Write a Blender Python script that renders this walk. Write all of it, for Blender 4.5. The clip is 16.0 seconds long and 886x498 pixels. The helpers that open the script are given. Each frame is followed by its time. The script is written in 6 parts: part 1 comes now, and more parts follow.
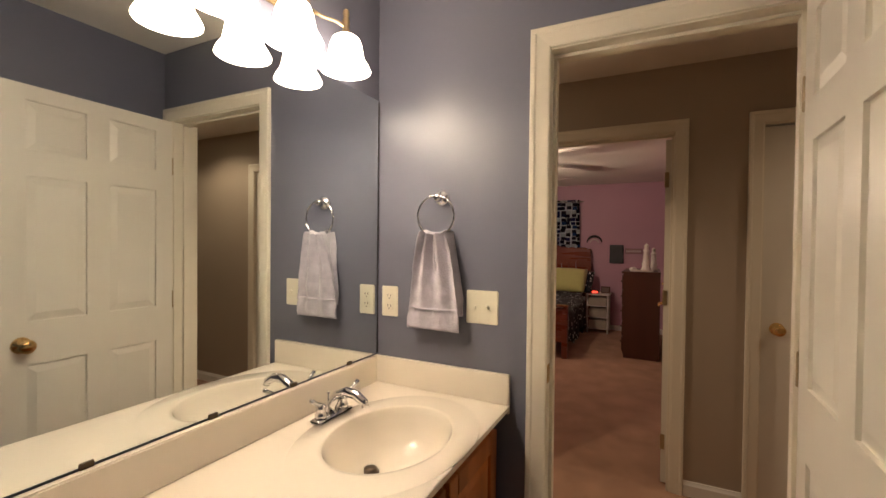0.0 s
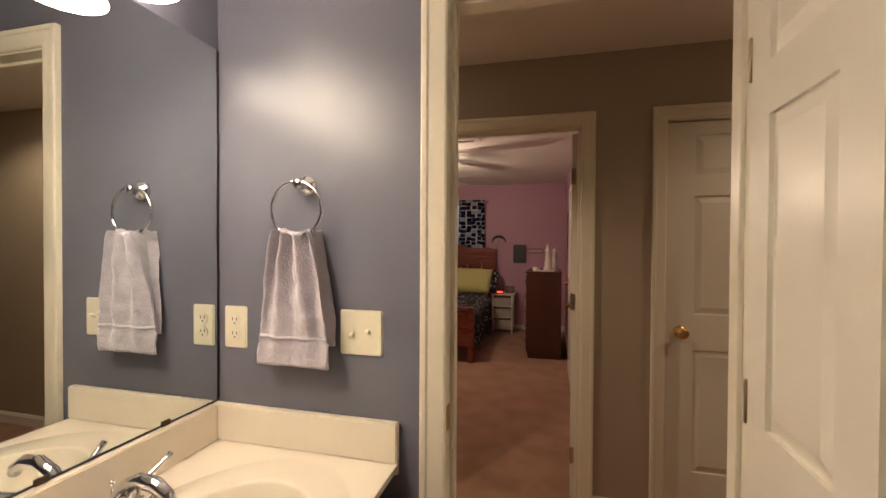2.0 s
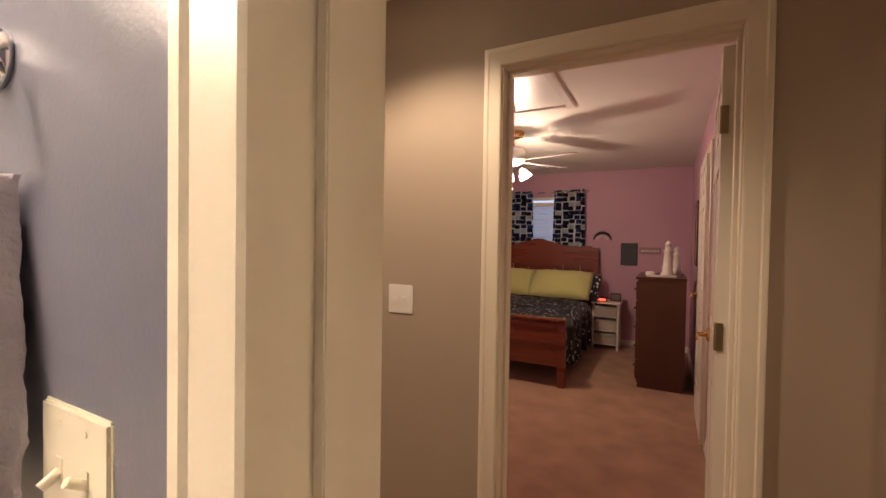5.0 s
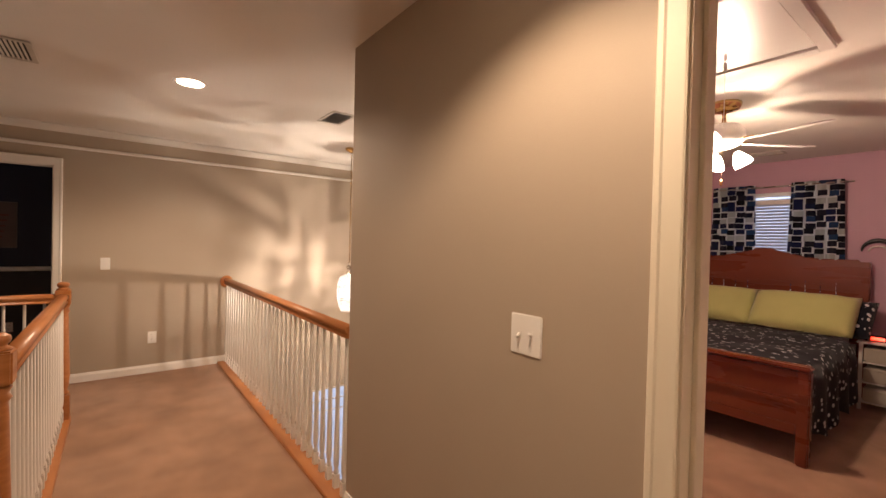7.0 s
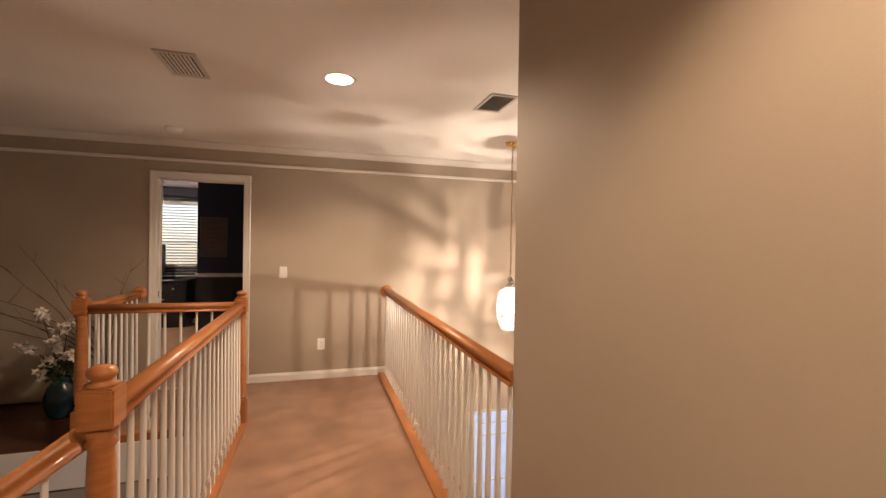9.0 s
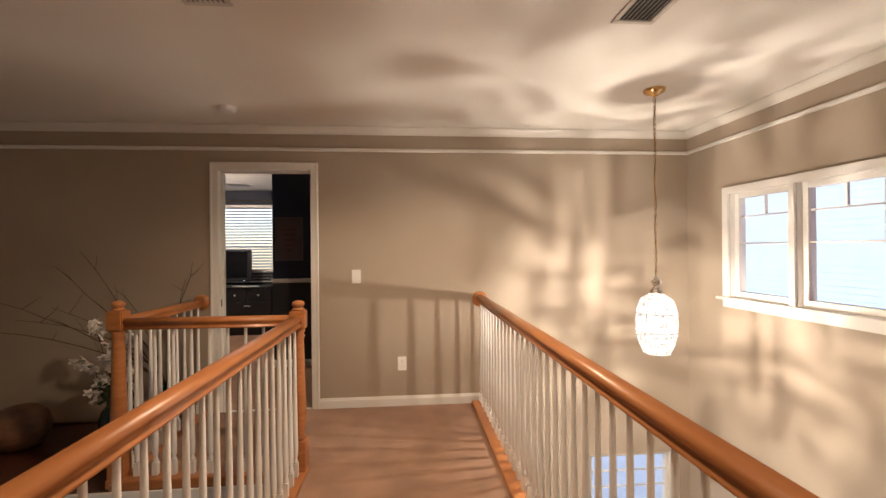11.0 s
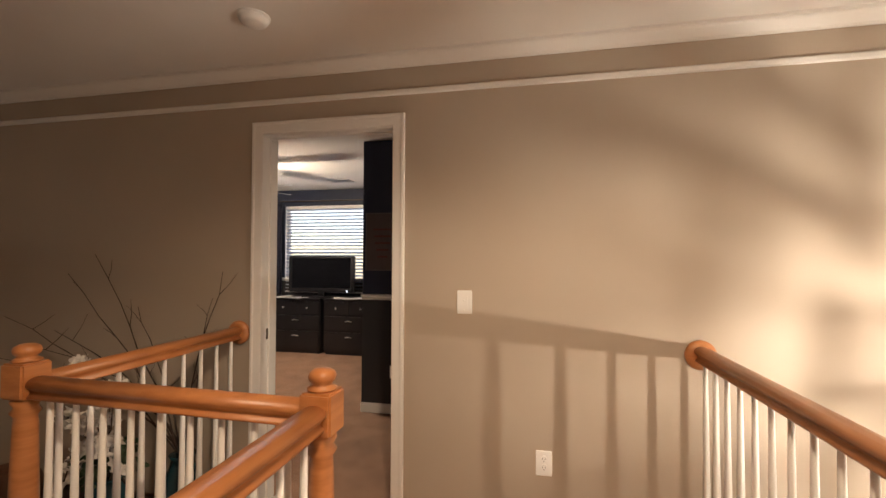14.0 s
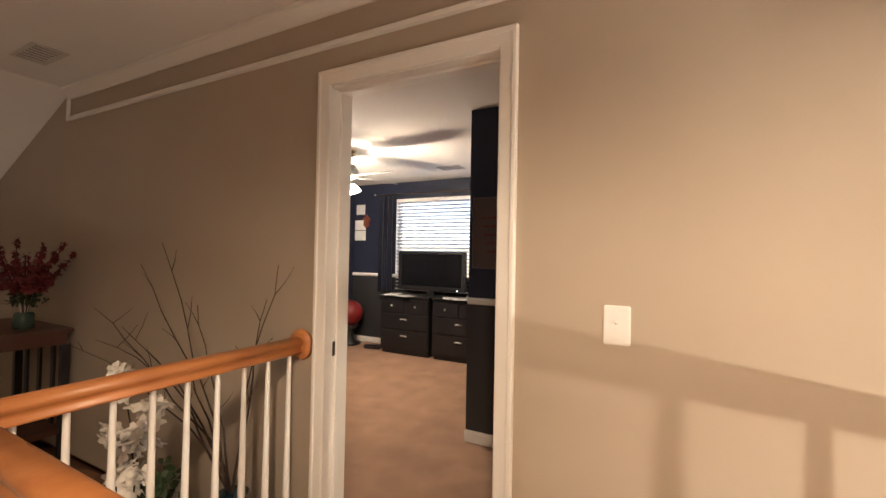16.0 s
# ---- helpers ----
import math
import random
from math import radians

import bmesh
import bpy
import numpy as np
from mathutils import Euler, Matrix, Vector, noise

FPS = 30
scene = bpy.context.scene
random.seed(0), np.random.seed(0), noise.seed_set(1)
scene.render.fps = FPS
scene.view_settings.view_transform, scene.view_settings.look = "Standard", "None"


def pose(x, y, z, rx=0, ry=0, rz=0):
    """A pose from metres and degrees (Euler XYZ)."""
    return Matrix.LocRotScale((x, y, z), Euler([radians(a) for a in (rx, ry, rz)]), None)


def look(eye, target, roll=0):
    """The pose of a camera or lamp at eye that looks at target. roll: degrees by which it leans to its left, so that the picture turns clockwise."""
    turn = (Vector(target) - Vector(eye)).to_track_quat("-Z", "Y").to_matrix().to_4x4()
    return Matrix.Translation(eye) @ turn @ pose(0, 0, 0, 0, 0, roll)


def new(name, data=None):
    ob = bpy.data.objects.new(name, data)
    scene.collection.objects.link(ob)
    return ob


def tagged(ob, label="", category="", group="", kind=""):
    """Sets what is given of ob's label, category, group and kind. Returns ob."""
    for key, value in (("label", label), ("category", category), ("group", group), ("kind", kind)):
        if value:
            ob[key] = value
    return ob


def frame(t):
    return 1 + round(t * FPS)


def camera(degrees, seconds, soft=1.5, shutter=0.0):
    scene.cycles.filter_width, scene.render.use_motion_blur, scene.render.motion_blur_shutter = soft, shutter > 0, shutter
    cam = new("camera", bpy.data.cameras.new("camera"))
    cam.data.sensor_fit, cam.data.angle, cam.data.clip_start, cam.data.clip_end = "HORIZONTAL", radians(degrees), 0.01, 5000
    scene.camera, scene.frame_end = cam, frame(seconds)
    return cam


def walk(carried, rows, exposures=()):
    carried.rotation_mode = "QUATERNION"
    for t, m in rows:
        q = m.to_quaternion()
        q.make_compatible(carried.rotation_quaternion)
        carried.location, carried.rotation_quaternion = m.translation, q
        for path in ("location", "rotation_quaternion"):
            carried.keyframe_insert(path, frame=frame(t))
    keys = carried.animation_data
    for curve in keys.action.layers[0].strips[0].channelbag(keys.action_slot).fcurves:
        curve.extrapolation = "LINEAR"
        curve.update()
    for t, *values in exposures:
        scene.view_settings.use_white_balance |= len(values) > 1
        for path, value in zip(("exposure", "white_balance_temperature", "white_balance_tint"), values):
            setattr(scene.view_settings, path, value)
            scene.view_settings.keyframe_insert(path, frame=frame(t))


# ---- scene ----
cam = camera(92.5, 16.0)
PATH = [
    (0, (0.111, -0.067, 1.411), (-0.782, 1.722, 1.38), 0.6),
    (0.5, (0.08, -0.007, 1.425), (-0.7, 1.834, 1.401), 0.7),
    (1, (0.058, 0.086, 1.437), (-0.624, 1.966, 1.409), 0.6),
    (1.5, (0.051, 0.194, 1.437), (-0.526, 2.109, 1.401), 0.5),
    (2, (0.051, 0.301, 1.419), (-0.442, 2.239, 1.392), 0.3),
    (2.5, (0.046, 0.424, 1.403), (-0.389, 2.376, 1.377), 0.1),
    (3, (0.051, 0.554, 1.394), (-0.386, 2.505, 1.362), -0.0),
    (3.2, (0.051, 0.614, 1.396), (-0.402, 2.561, 1.357), 0.1),
    (5.5, (0.012, 1.26, 1.393), (-1.097, 2.924, 1.366), 1.1),
    (6, (0.001, 1.383, 1.395), (-1.269, 2.928, 1.371), 1.3),
    (6.5, (-0.043, 1.525, 1.417), (-1.465, 2.93, 1.372), 1.1),
    (7, (-0.128, 1.652, 1.411), (-1.711, 2.874, 1.385), 1.4),
    (7.5, (-0.232, 1.737, 1.411), (-1.928, 2.797, 1.383), 1.3),
    (8, (-0.384, 1.811, 1.41), (-2.186, 2.678, 1.389), 1.3),
    (8.5, (-0.541, 1.858, 1.414), (-2.411, 2.565, 1.4), 1.2),
    (9, (-0.719, 1.914, 1.424), (-2.638, 2.478, 1.413), 0.9),
    (11.3, (-1.827, 2.012, 1.357), (-3.822, 2.15, 1.349), -0.1),
    (11.4, (-1.88, 2.009, 1.355), (-3.876, 2.143, 1.343), 0.1),
    (11.5, (-1.939, 1.998, 1.349), (-3.935, 2.125, 1.347), -0.1),
    (12, (-2.204, 1.964, 1.369), (-4.203, 2.043, 1.361), -0.0),
    (12.5, (-2.474, 1.95, 1.35), (-4.474, 1.948, 1.359), -0.3),
    (13, (-2.748, 1.94, 1.348), (-4.744, 1.823, 1.365), -0.4),
    (13.5, (-3.006, 1.922, 1.35), (-4.99, 1.673, 1.376), -0.4),
    (14, (-3.238, 1.894, 1.353), (-5.197, 1.49, 1.398), 0.2),
    (14.5, (-3.434, 1.862, 1.352), (-5.357, 1.316, 1.41), 0.7),
    (15, (-3.607, 1.812, 1.343), (-5.491, 1.143, 1.402), 1.0),
    (15.5, (-3.789, 1.747, 1.334), (-5.625, 0.956, 1.387), 1.1),
    (16, (-3.978, 1.701, 1.332), (-5.747, 0.769, 1.364), 1.1),
]
PATH_ROWS = [(t, look(eye, target, roll)) for t, eye, target, roll in PATH]
# Exposure follows the clip's camera: the bathroom is bright, the landing dimmer.
EXPOSURES = [(0.0, 0.10, 6500, 10), (3.0, 0.34, 6500, 10), (5.5, 0.68, 6800, 22), (6.0, 0.58, 6900, 26), (7.0, 0.88, 6850, 18), (9.0, 1.06, 6800, 17), (11.5, 0.92, 6350, 11),
             (12.5, 0.97, 6500, 12), (14.5, 1.32, 6500, 11), (16.0, 1.75, 6500, 10)]
walk(cam, PATH_ROWS, EXPOSURES)

# ---- world and lights ----
world = bpy.data.worlds.new("sky")
world.use_nodes = True
scene.world = world
wn = world.node_tree.nodes
sky = wn.new("ShaderNodeTexSky")
sky.sky_type = "NISHITA"
sky.sun_disc = False
sky.sun_elevation = radians(32)
sky.sun_rotation = radians(200)
wn["Background"].inputs["Strength"].default_value = 0.15
world.node_tree.links.new(sky.outputs[0], wn["Background"].inputs["Color"])
sun = new("sun", bpy.data.lights.new("sun", "SUN"))
sun.data.energy, sun.data.angle, sun.data.color = 1.2, radians(10), (1.0, 0.93, 0.85)
sun.matrix_world = look((0, 0, 20), (6, 14, 16))

WARM = (1.0, 0.76, 0.53)


def lamp(name, place, watts, radius, color=WARM, spot=0.0, target=None, blend=0.5):
    data = bpy.data.lights.new(name, "SPOT" if spot else "POINT")
    data.energy, data.color, data.shadow_soft_size = watts, color, radius
    ob = new(name, data)
    ob.matrix_world = look(place, target or (place[0], place[1] + 0.0001, place[2] - 1))
    if spot:
        data.spot_size, data.spot_blend = radians(spot), blend
    return ob


H = 2.40
lamp("landing_can_lamp", (-3.30, 2.02, H - 0.03), 60, 0.045, WARM, 158, None, 0.4)
lamp("hall_can_lamp", (-0.80, 2.08, H - 0.03), 34, 0.045, WARM, 125)
# Added fill at the unseen hall end, to brighten the closet door.
lamp("hall_end_fill_lamp", (1.70, 2.08, H - 0.03), 20, 0.045, WARM, 150)
lamp("pendant_lamp", (-4.34, 3.64, 0.85), 60, 0.010, (1.0, 0.86, 0.70))
lamp("bedroom_fan_lamp", (-1.26, 4.90, 1.93), 29, 0.05, (1.0, 0.76, 0.55))
lamp("study_fan_lamp", (-7.38, -1.24, 1.93), 42, 0.05, (1.0, 0.82, 0.62))
# Unseen source below; brightens the stairwell wall and sloped ceiling, no fixture.
lamp("unseen_stairwell_lamp", (-3.3, -2.3, -1.3), 8, 0.12, (1.0, 0.85, 0.7))
# Added fill without a fixture, lifting the lower foyer.
lamp("foyer_fill_light", (-4.2, 2.6, -0.9), 34, 0.1, (1.0, 0.85, 0.7))

# ---- materials ----
MATS = {}


def rgb(c):
    return (*c, 1.0) if len(c) == 3 else c


def make(name, color, rough=0.6, second=None, scale=6.0, mix=0.5, grain=0.0, grain_scale=120.0, metal=0.0, stretch=None, coat=0.0, wave=None, sheen=0.0, spec=0.5):
    """A procedural surface: two colours mixed by broad noise, fine bump, varied roughness."""
    m = bpy.data.materials.new(name)
    m.use_nodes = True
    nt = m.node_tree
    n, l = nt.nodes, nt.links
    b = n["Principled BSDF"]
    b.inputs["Metallic"].default_value = metal
    b.inputs["Coat Weight"].default_value = coat
    b.inputs["Sheen Weight"].default_value = sheen
    b.inputs["Specular IOR Level"].default_value = spec
    co = n.new("ShaderNodeTexCoord")
    mp = n.new("ShaderNodeMapping")
    l.new(co.outputs["Object"], mp.inputs["Vector"])
    if stretch:
        mp.inputs["Scale"].default_value = stretch
    broad = n.new("ShaderNodeTexNoise")
    broad.inputs["Scale"].default_value = scale
    broad.inputs["Detail"].default_value = 5.0
    l.new(mp.outputs[0], broad.inputs["Vector"])
    source = broad.outputs["Fac"]
    if wave:
        wv = n.new("ShaderNodeTexWave")
        wv.inputs["Scale"].default_value = wave
        wv.inputs["Distortion"].default_value = 5.0
        wv.inputs["Detail"].default_value = 3.0
        l.new(mp.outputs[0], wv.inputs["Vector"])
        source = wv.outputs["Fac"]
    ramp = n.new("ShaderNodeValToRGB")
    ramp.color_ramp.elements[0].position, ramp.color_ramp.elements[1].position = 0.5 - mix / 2, 0.5 + mix / 2
    ramp.color_ramp.elements[0].color = rgb(color)
    ramp.color_ramp.elements[1].color = rgb(second or tuple(c * 0.9 for c in color))
    l.new(source, ramp.inputs["Fac"])
    l.new(ramp.outputs[0], b.inputs["Base Color"])
    mr = n.new("ShaderNodeMapRange")
    mr.inputs["To Min"].default_value, mr.inputs["To Max"].default_value = max(0.02, rough - 0.06), min(1.0, rough + 0.06)
    l.new(broad.outputs["Fac"], mr.inputs["Value"])
    l.new(mr.outputs[0], b.inputs["Roughness"])
    if grain:
        fine = n.new("ShaderNodeTexNoise")
        fine.inputs["Scale"].default_value = grain_scale
        fine.inputs["Detail"].default_value = 3.0
        l.new(mp.outputs[0], fine.inputs["Vector"])
        bump = n.new("ShaderNodeBump")
        bump.inputs["Strength"].default_value = grain
        bump.inputs["Distance"].default_value = 0.003
        l.new(fine.outputs["Fac"], bump.inputs["Height"])
        l.new(bump.outputs[0], b.inputs["Normal"])
    MATS[name] = m
    return m


def glow(name, color, strength, back=0.0):
    m = bpy.data.materials.new(name)
    m.use_nodes = True
    b = m.node_tree.nodes["Principled BSDF"]
    b.inputs["Base Color"].default_value = (0.85, 0.83, 0.78, 1)
    b.inputs["Roughness"].default_value = 0.3
    b.inputs["Emission Color"].default_value = rgb(color)
    b.inputs["Emission Strength"].default_value = strength
    return m


blue_paint = make("blue_grey_paint", (0.150, 0.155, 0.200), 0.36, (0.138, 0.143, 0.188), 2.5, 0.5, 0.10, 160)
tan_paint = make("tan_paint", (0.42, 0.350, 0.275), 0.62, (0.395, 0.328, 0.257), 1.6, 0.5, 0.10, 150)
pink_paint = make("mauve_paint", (0.56, 0.34, 0.43), 0.6, (0.53, 0.32, 0.405), 1.6, 0.5, 0.10, 150)
navy_paint = make("navy_paint", (0.018, 0.025, 0.055), 0.55, (0.015, 0.02, 0.046), 1.6, 0.5, 0.1, 150)
char_paint = make("charcoal_paint", (0.032, 0.032, 0.036), 0.55, (0.027, 0.027, 0.03), 1.6, 0.5, 0.1, 150)
ceiling_paint = make("ceiling_paint", (0.80, 0.765, 0.71), 0.85, (0.76, 0.725, 0.67), 2.0, 0.5, 0.25, 90)
trim_paint = make("cream_trim_paint", (0.78, 0.725, 0.60), 0.32, (0.75, 0.695, 0.57), 3.0, 0.5)
door_paint = make("cream_door_paint", (0.76, 0.72, 0.63), 0.34, (0.73, 0.69, 0.60), 3.0, 0.5, 0.01, 70)
white_paint = make("white_paint", (0.80, 0.78, 0.74), 0.35, (0.77, 0.75, 0.71), 4.0, 0.5, 0.04, 60)
crown_paint = make("crown_moulding_paint", (0.76, 0.73, 0.68), 0.30, (0.77, 0.74, 0.69), 3.0, 0.5)
carpet = make("tan_carpet", (0.41, 0.234, 0.147), 0.95, (0.285, 0.160, 0.100), 4.8, 0.40, 1.0, 420, sheen=0.2, spec=0.1)
oak = make("honey_oak", (0.50, 0.205, 0.070), 0.36, (0.34, 0.120, 0.036), 9.0, 0.55, 0.12, 90, stretch=(0.35, 1.6, 6.0), coat=0.15)
oak_cab = make("cabinet_oak", (0.40, 0.13, 0.035), 0.32, (0.28, 0.08, 0.02), 3.0, 0.8, 0.1, 60, stretch=(1, 1, 0.15), coat=0.3, wave=10.0)
cherry = make("cherry_wood", (0.20, 0.044, 0.017), 0.28, (0.155, 0.033, 0.013), 9.0, 0.8, 0.08, 60, stretch=(0.12, 1, 1), coat=0.4)
dark_wood = make("dark_brown_wood", (0.082, 0.028, 0.014), 0.38, (0.058, 0.020, 0.011), 9.0, 0.8, 0.08, 60, stretch=(1, 1, 0.12), coat=0.2)
black_wood = make("black_lacquer", (0.010, 0.010, 0.012), 0.34, (0.014, 0.013, 0.014), 4.0, 0.5)
marble = make("cultured_marble", (0.80, 0.735, 0.63), 0.18, (0.78, 0.71, 0.60), 4.0, 0.6, 0.0, coat=0.3)
plate_plastic = make("ivory_plastic", (0.78, 0.74, 0.60), 0.30, (0.76, 0.72, 0.58), 8.0, 0.5)
white_plastic = make("white_plastic", (0.82, 0.81, 0.78), 0.30, (0.79, 0.78, 0.75), 8.0, 0.5)
# Near-black for outlet slots, and for shade in vent ducts and the mirror gap.
slot_dark = make("dark_slot", (0.03, 0.028, 0.025), 0.5)
chrome = make("chrome", (0.80, 0.80, 0.82), 0.08, (0.75, 0.75, 0.77), 8.0, 0.5, metal=1.0)
dull_brass = make("dull_brass", (0.50, 0.40, 0.26), 0.30, (0.42, 0.33, 0.21), 8.0, 0.5, metal=1.0)
brass = make("brass", (0.78, 0.52, 0.22), 0.16, (0.70, 0.46, 0.19), 8.0, 0.5, metal=1.0)
bronze = make("dark_bronze", (0.10, 0.075, 0.05), 0.4, (0.07, 0.05, 0.035), 8.0, 0.5, metal=0.8)
nickel = make("brushed_nickel", (0.55, 0.50, 0.44), 0.28, (0.5, 0.45, 0.4), 8.0, 0.5, metal=1.0)
terry = make("grey_terry", (0.53, 0.50, 0.57), 0.95, (0.40, 0.375, 0.43), 28.0, 0.5, 1.0, 170, sheen=0.5, spec=0.1)
bath_tile = make("vinyl_floor", (0.42, 0.36, 0.28), 0.4, (0.36, 0.30, 0.24), 6.0, 0.5, 0.1, 60)
vent_white = make("vent_enamel", (0.62, 0.58, 0.52), 0.45)
shade_glow = glow("frosted_shade_glow", (1.0, 0.80, 0.62), 21.0)
can_glow = glow("can_lens_glow", (1.0, 0.78, 0.55), 12.0)
fan_glow = glow("fan_globe_glow", (1.0, 0.86, 0.7), 9.0)
slat_plastic = bpy.data.materials.new("slat_plastic")
slat_plastic.use_nodes = True
sn, sl = slat_plastic.node_tree.nodes, slat_plastic.node_tree.links
sb = sn["Principled BSDF"]
sb.inputs["Base Color"].default_value, sb.inputs["Roughness"].default_value = (0.56, 0.58, 0.64, 1), 0.4
st_tr = sn.new("ShaderNodeBsdfTranslucent")
st_tr.inputs["Color"].default_value = (0.62, 0.72, 0.92, 1)
st_mx = sn.new("ShaderNodeMixShader")
st_mx.inputs[0].default_value = 0.25
sl.new(sb.outputs[0], st_mx.inputs[1])
sl.new(st_tr.outputs[0], st_mx.inputs[2])
sl.new(st_mx.outputs[0], sn["Material Output"].inputs["Surface"])
mirror_mat = bpy.data.materials.new("mirror_silver")
mirror_mat.use_nodes = True
mb = mirror_mat.node_tree.nodes["Principled BSDF"]
mb.inputs["Metallic"].default_value, mb.inputs["Roughness"].default_value = 1.0, 0.015
mb.inputs["Base Color"].default_value = (0.80, 0.84, 0.83, 1)


# ---- shape helpers ----
def box(bm, x0, x1, y0, y1, z0, z1, bevel=0.0):
    made = bmesh.ops.create_cube(bm, size=1.0, matrix=Matrix.LocRotScale(((x0 + x1) / 2, (y0 + y1) / 2, (z0 + z1) / 2), None, (abs(x1 - x0), abs(y1 - y0), abs(z1 - z0))))
    if bevel:
        edges = list({e for v in made["verts"] for e in v.link_edges})
        bmesh.ops.bevel(bm, geom=edges, offset=bevel, segments=2, affect="EDGES", clamp_overlap=True)
    return made


def lathe(bm, profile, at=(0, 0, 0), n=16, turn=None, cap=True):
    """A turned solid: profile of (radius, height), from bottom to top, about z; turn: a matrix put on it."""
    m = Matrix.Translation(at) @ (turn or Matrix())
    rings = []
    for r, z in profile:
        rings.append([bm.verts.new(m @ Vector((r * math.cos(2 * math.pi * k / n), r * math.sin(2 * math.pi * k / n), z))) for k in range(n)])
    for a, b in zip(rings, rings[1:]):
        for k in range(n):
            f = bm.faces.new((a[k], a[(k + 1) % n], b[(k + 1) % n], b[k]))
            f.smooth = True
    if cap:
        bm.faces.new(rings[0][::-1])
        bm.faces.new(rings[-1])


def tube(bm, points, radius, n=8, radii=None):
    """A round bar along points."""
    pts = [Vector(p) for p in points]
    rings = []
    for i, p in enumerate(pts):
        d = (pts[min(i + 1, len(pts) - 1)] - pts[max(i - 1, 0)]).normalized()
        q = d.to_track_quat("Z", "Y")
        r = radii[i] if radii else radius
        rings.append([bm.verts.new(p + q @ Vector((r * math.cos(2 * math.pi * k / n), r * math.sin(2 * math.pi * k / n), 0))) for k in range(n)])
    for a, b in zip(rings, rings[1:]):
        for k in range(n):
            f = bm.faces.new((a[k], a[(k + 1) % n], b[(k + 1) % n], b[k]))
            f.smooth = True
    bm.faces.new(rings[0][::-1])
    bm.faces.new(rings[-1])


def extrude_profile(bm, profile, path, up=Vector((0, 0, 1))):
    """Sweep a closed profile of (across, up) along a straight line from path[0] to path[1]."""
    a, b = Vector(path[0]), Vector(path[1])
    d = (b - a).normalized()
    side = d.cross(up).normalized()
    top = side.cross(d).normalized()
    ends = [[bm.verts.new(p + side * u + top * v) for u, v in profile] for p in (a, b)]
    k = len(profile)
    for i in range(k):
        bm.faces.new((ends[0][i], ends[0][(i + 1) % k], ends[1][(i + 1) % k], ends[1][i]))
    bm.faces.new(ends[0][::-1])
    bm.faces.new(ends[1])


def finish(ob, bm, mat, smooth=False):
    bmesh.ops.recalc_face_normals(bm, faces=bm.faces)
    bm.to_mesh(ob.data)
    bm.free()
    ob.data.materials.append(mat)
    if smooth:
        for p in ob.data.polygons:
            p.use_smooth = True
    return ob


def part(name, bm, mat, parent, label="", smooth=False, kind=""):
    ob = finish(new(name, bpy.data.meshes.new(name)), bm, mat, smooth)
    ob.parent = parent
    return tagged(ob, label, kind=kind)


def solid(name, bm, mat, label, category, group="", kind="", smooth=False):
    return tagged(finish(new(name, bpy.data.meshes.new(name)), bm, mat, smooth), label, category, group, kind)


def setting(name, bm, mat, label, category="wall"):
    return solid(name, bm, mat, label, category, kind="structure")


def thing(name, place, label, category, group="", turn=0.0):
    ob = new(name)
    ob.matrix_world = pose(*place, 0, 0, turn)
    ob.empty_display_size = 0.1
    return tagged(ob, label, category, group)


# ---- the shell ----
def wall(name, axis, pos, thick, a0, a1, z0, z1, near, far, label, openings=(), end=None):
    """A wall across an axis: faces towards minus get `near`, towards plus `far`. Openings: (b0, b1, low, high)."""
    bm = bmesh.new()
    cuts = sorted(openings)
    spans, at = [], a0
    for b0, b1, low, high in cuts:
        spans.append((at, b0, z0, z1))
        if low > z0:
            spans.append((b0, b1, z0, low))
        if high < z1:
            spans.append((b0, b1, high, z1))
        at = b1
    spans.append((at, a1, z0, z1))
    for s0, s1, l, h in spans:
        if axis == "x":
            box(bm, pos, pos + thick, s0, s1, l, h)
        else:
            box(bm, s0, s1, pos, pos + thick, l, h)
    ob = setting(name, bm, near, label)
    ob.data.materials.append(far)
    ob.data.materials.append(end or near)
    i = 0 if axis == "x" else 1
    for p in ob.data.polygons:
        n = p.normal[i]
        p.material_index = 0 if n < -0.5 else 1 if n > 0.5 else 2
    return ob


def slab(name, x0, x1, y0, y1, z0, z1, mat, label, category="floor"):
    bm = bmesh.new()
    box(bm, x0, x1, y0, y1, z0, z1)
    return setting(name, bm, mat, label, category)


XB, XR = -0.86, 0.54
YT = 1.306
TB = 0.12
YH = 2.614
XC = -2.15
XL = -5.32
YF = 4.54
LOW = -2.75
FL = 0.03

# bathroom
wall("wall_mirror_side", "x", XB - 0.12, 0.12, -1.5, YT, 0, H, tan_paint, blue_paint, "blue-grey painted bathroom wall behind the mirror")
wall("wall_bathroom_end", "y", YT, TB, -0.98, 3.0, 0, H, blue_paint, tan_paint, "bathroom wall with a doorway, blue-grey inside and tan outside", [(-0.216, 0.477, 0, 2.05)], tan_paint)
wall("wall_bathroom_side", "x", XR, 0.12, -1.5, YT, 0, H, blue_paint, tan_paint, "blue-grey painted bathroom side wall")
wall("wall_bathroom_back", "y", -1.62, 0.12, -0.98, 0.66, 0, H, tan_paint, blue_paint, "blue-grey painted wall at the back of the bathroom")
slab("floor_bathroom", XB, XR, -1.5, YT + 0.004, -0.1, -0.002, bath_tile, "beige vinyl bathroom floor")
slab("ceiling_bathroom", -0.98, 0.66, -1.62, YT + 0.06, H, H + 0.1, ceiling_paint, "off-white bathroom ceiling", "ceiling")

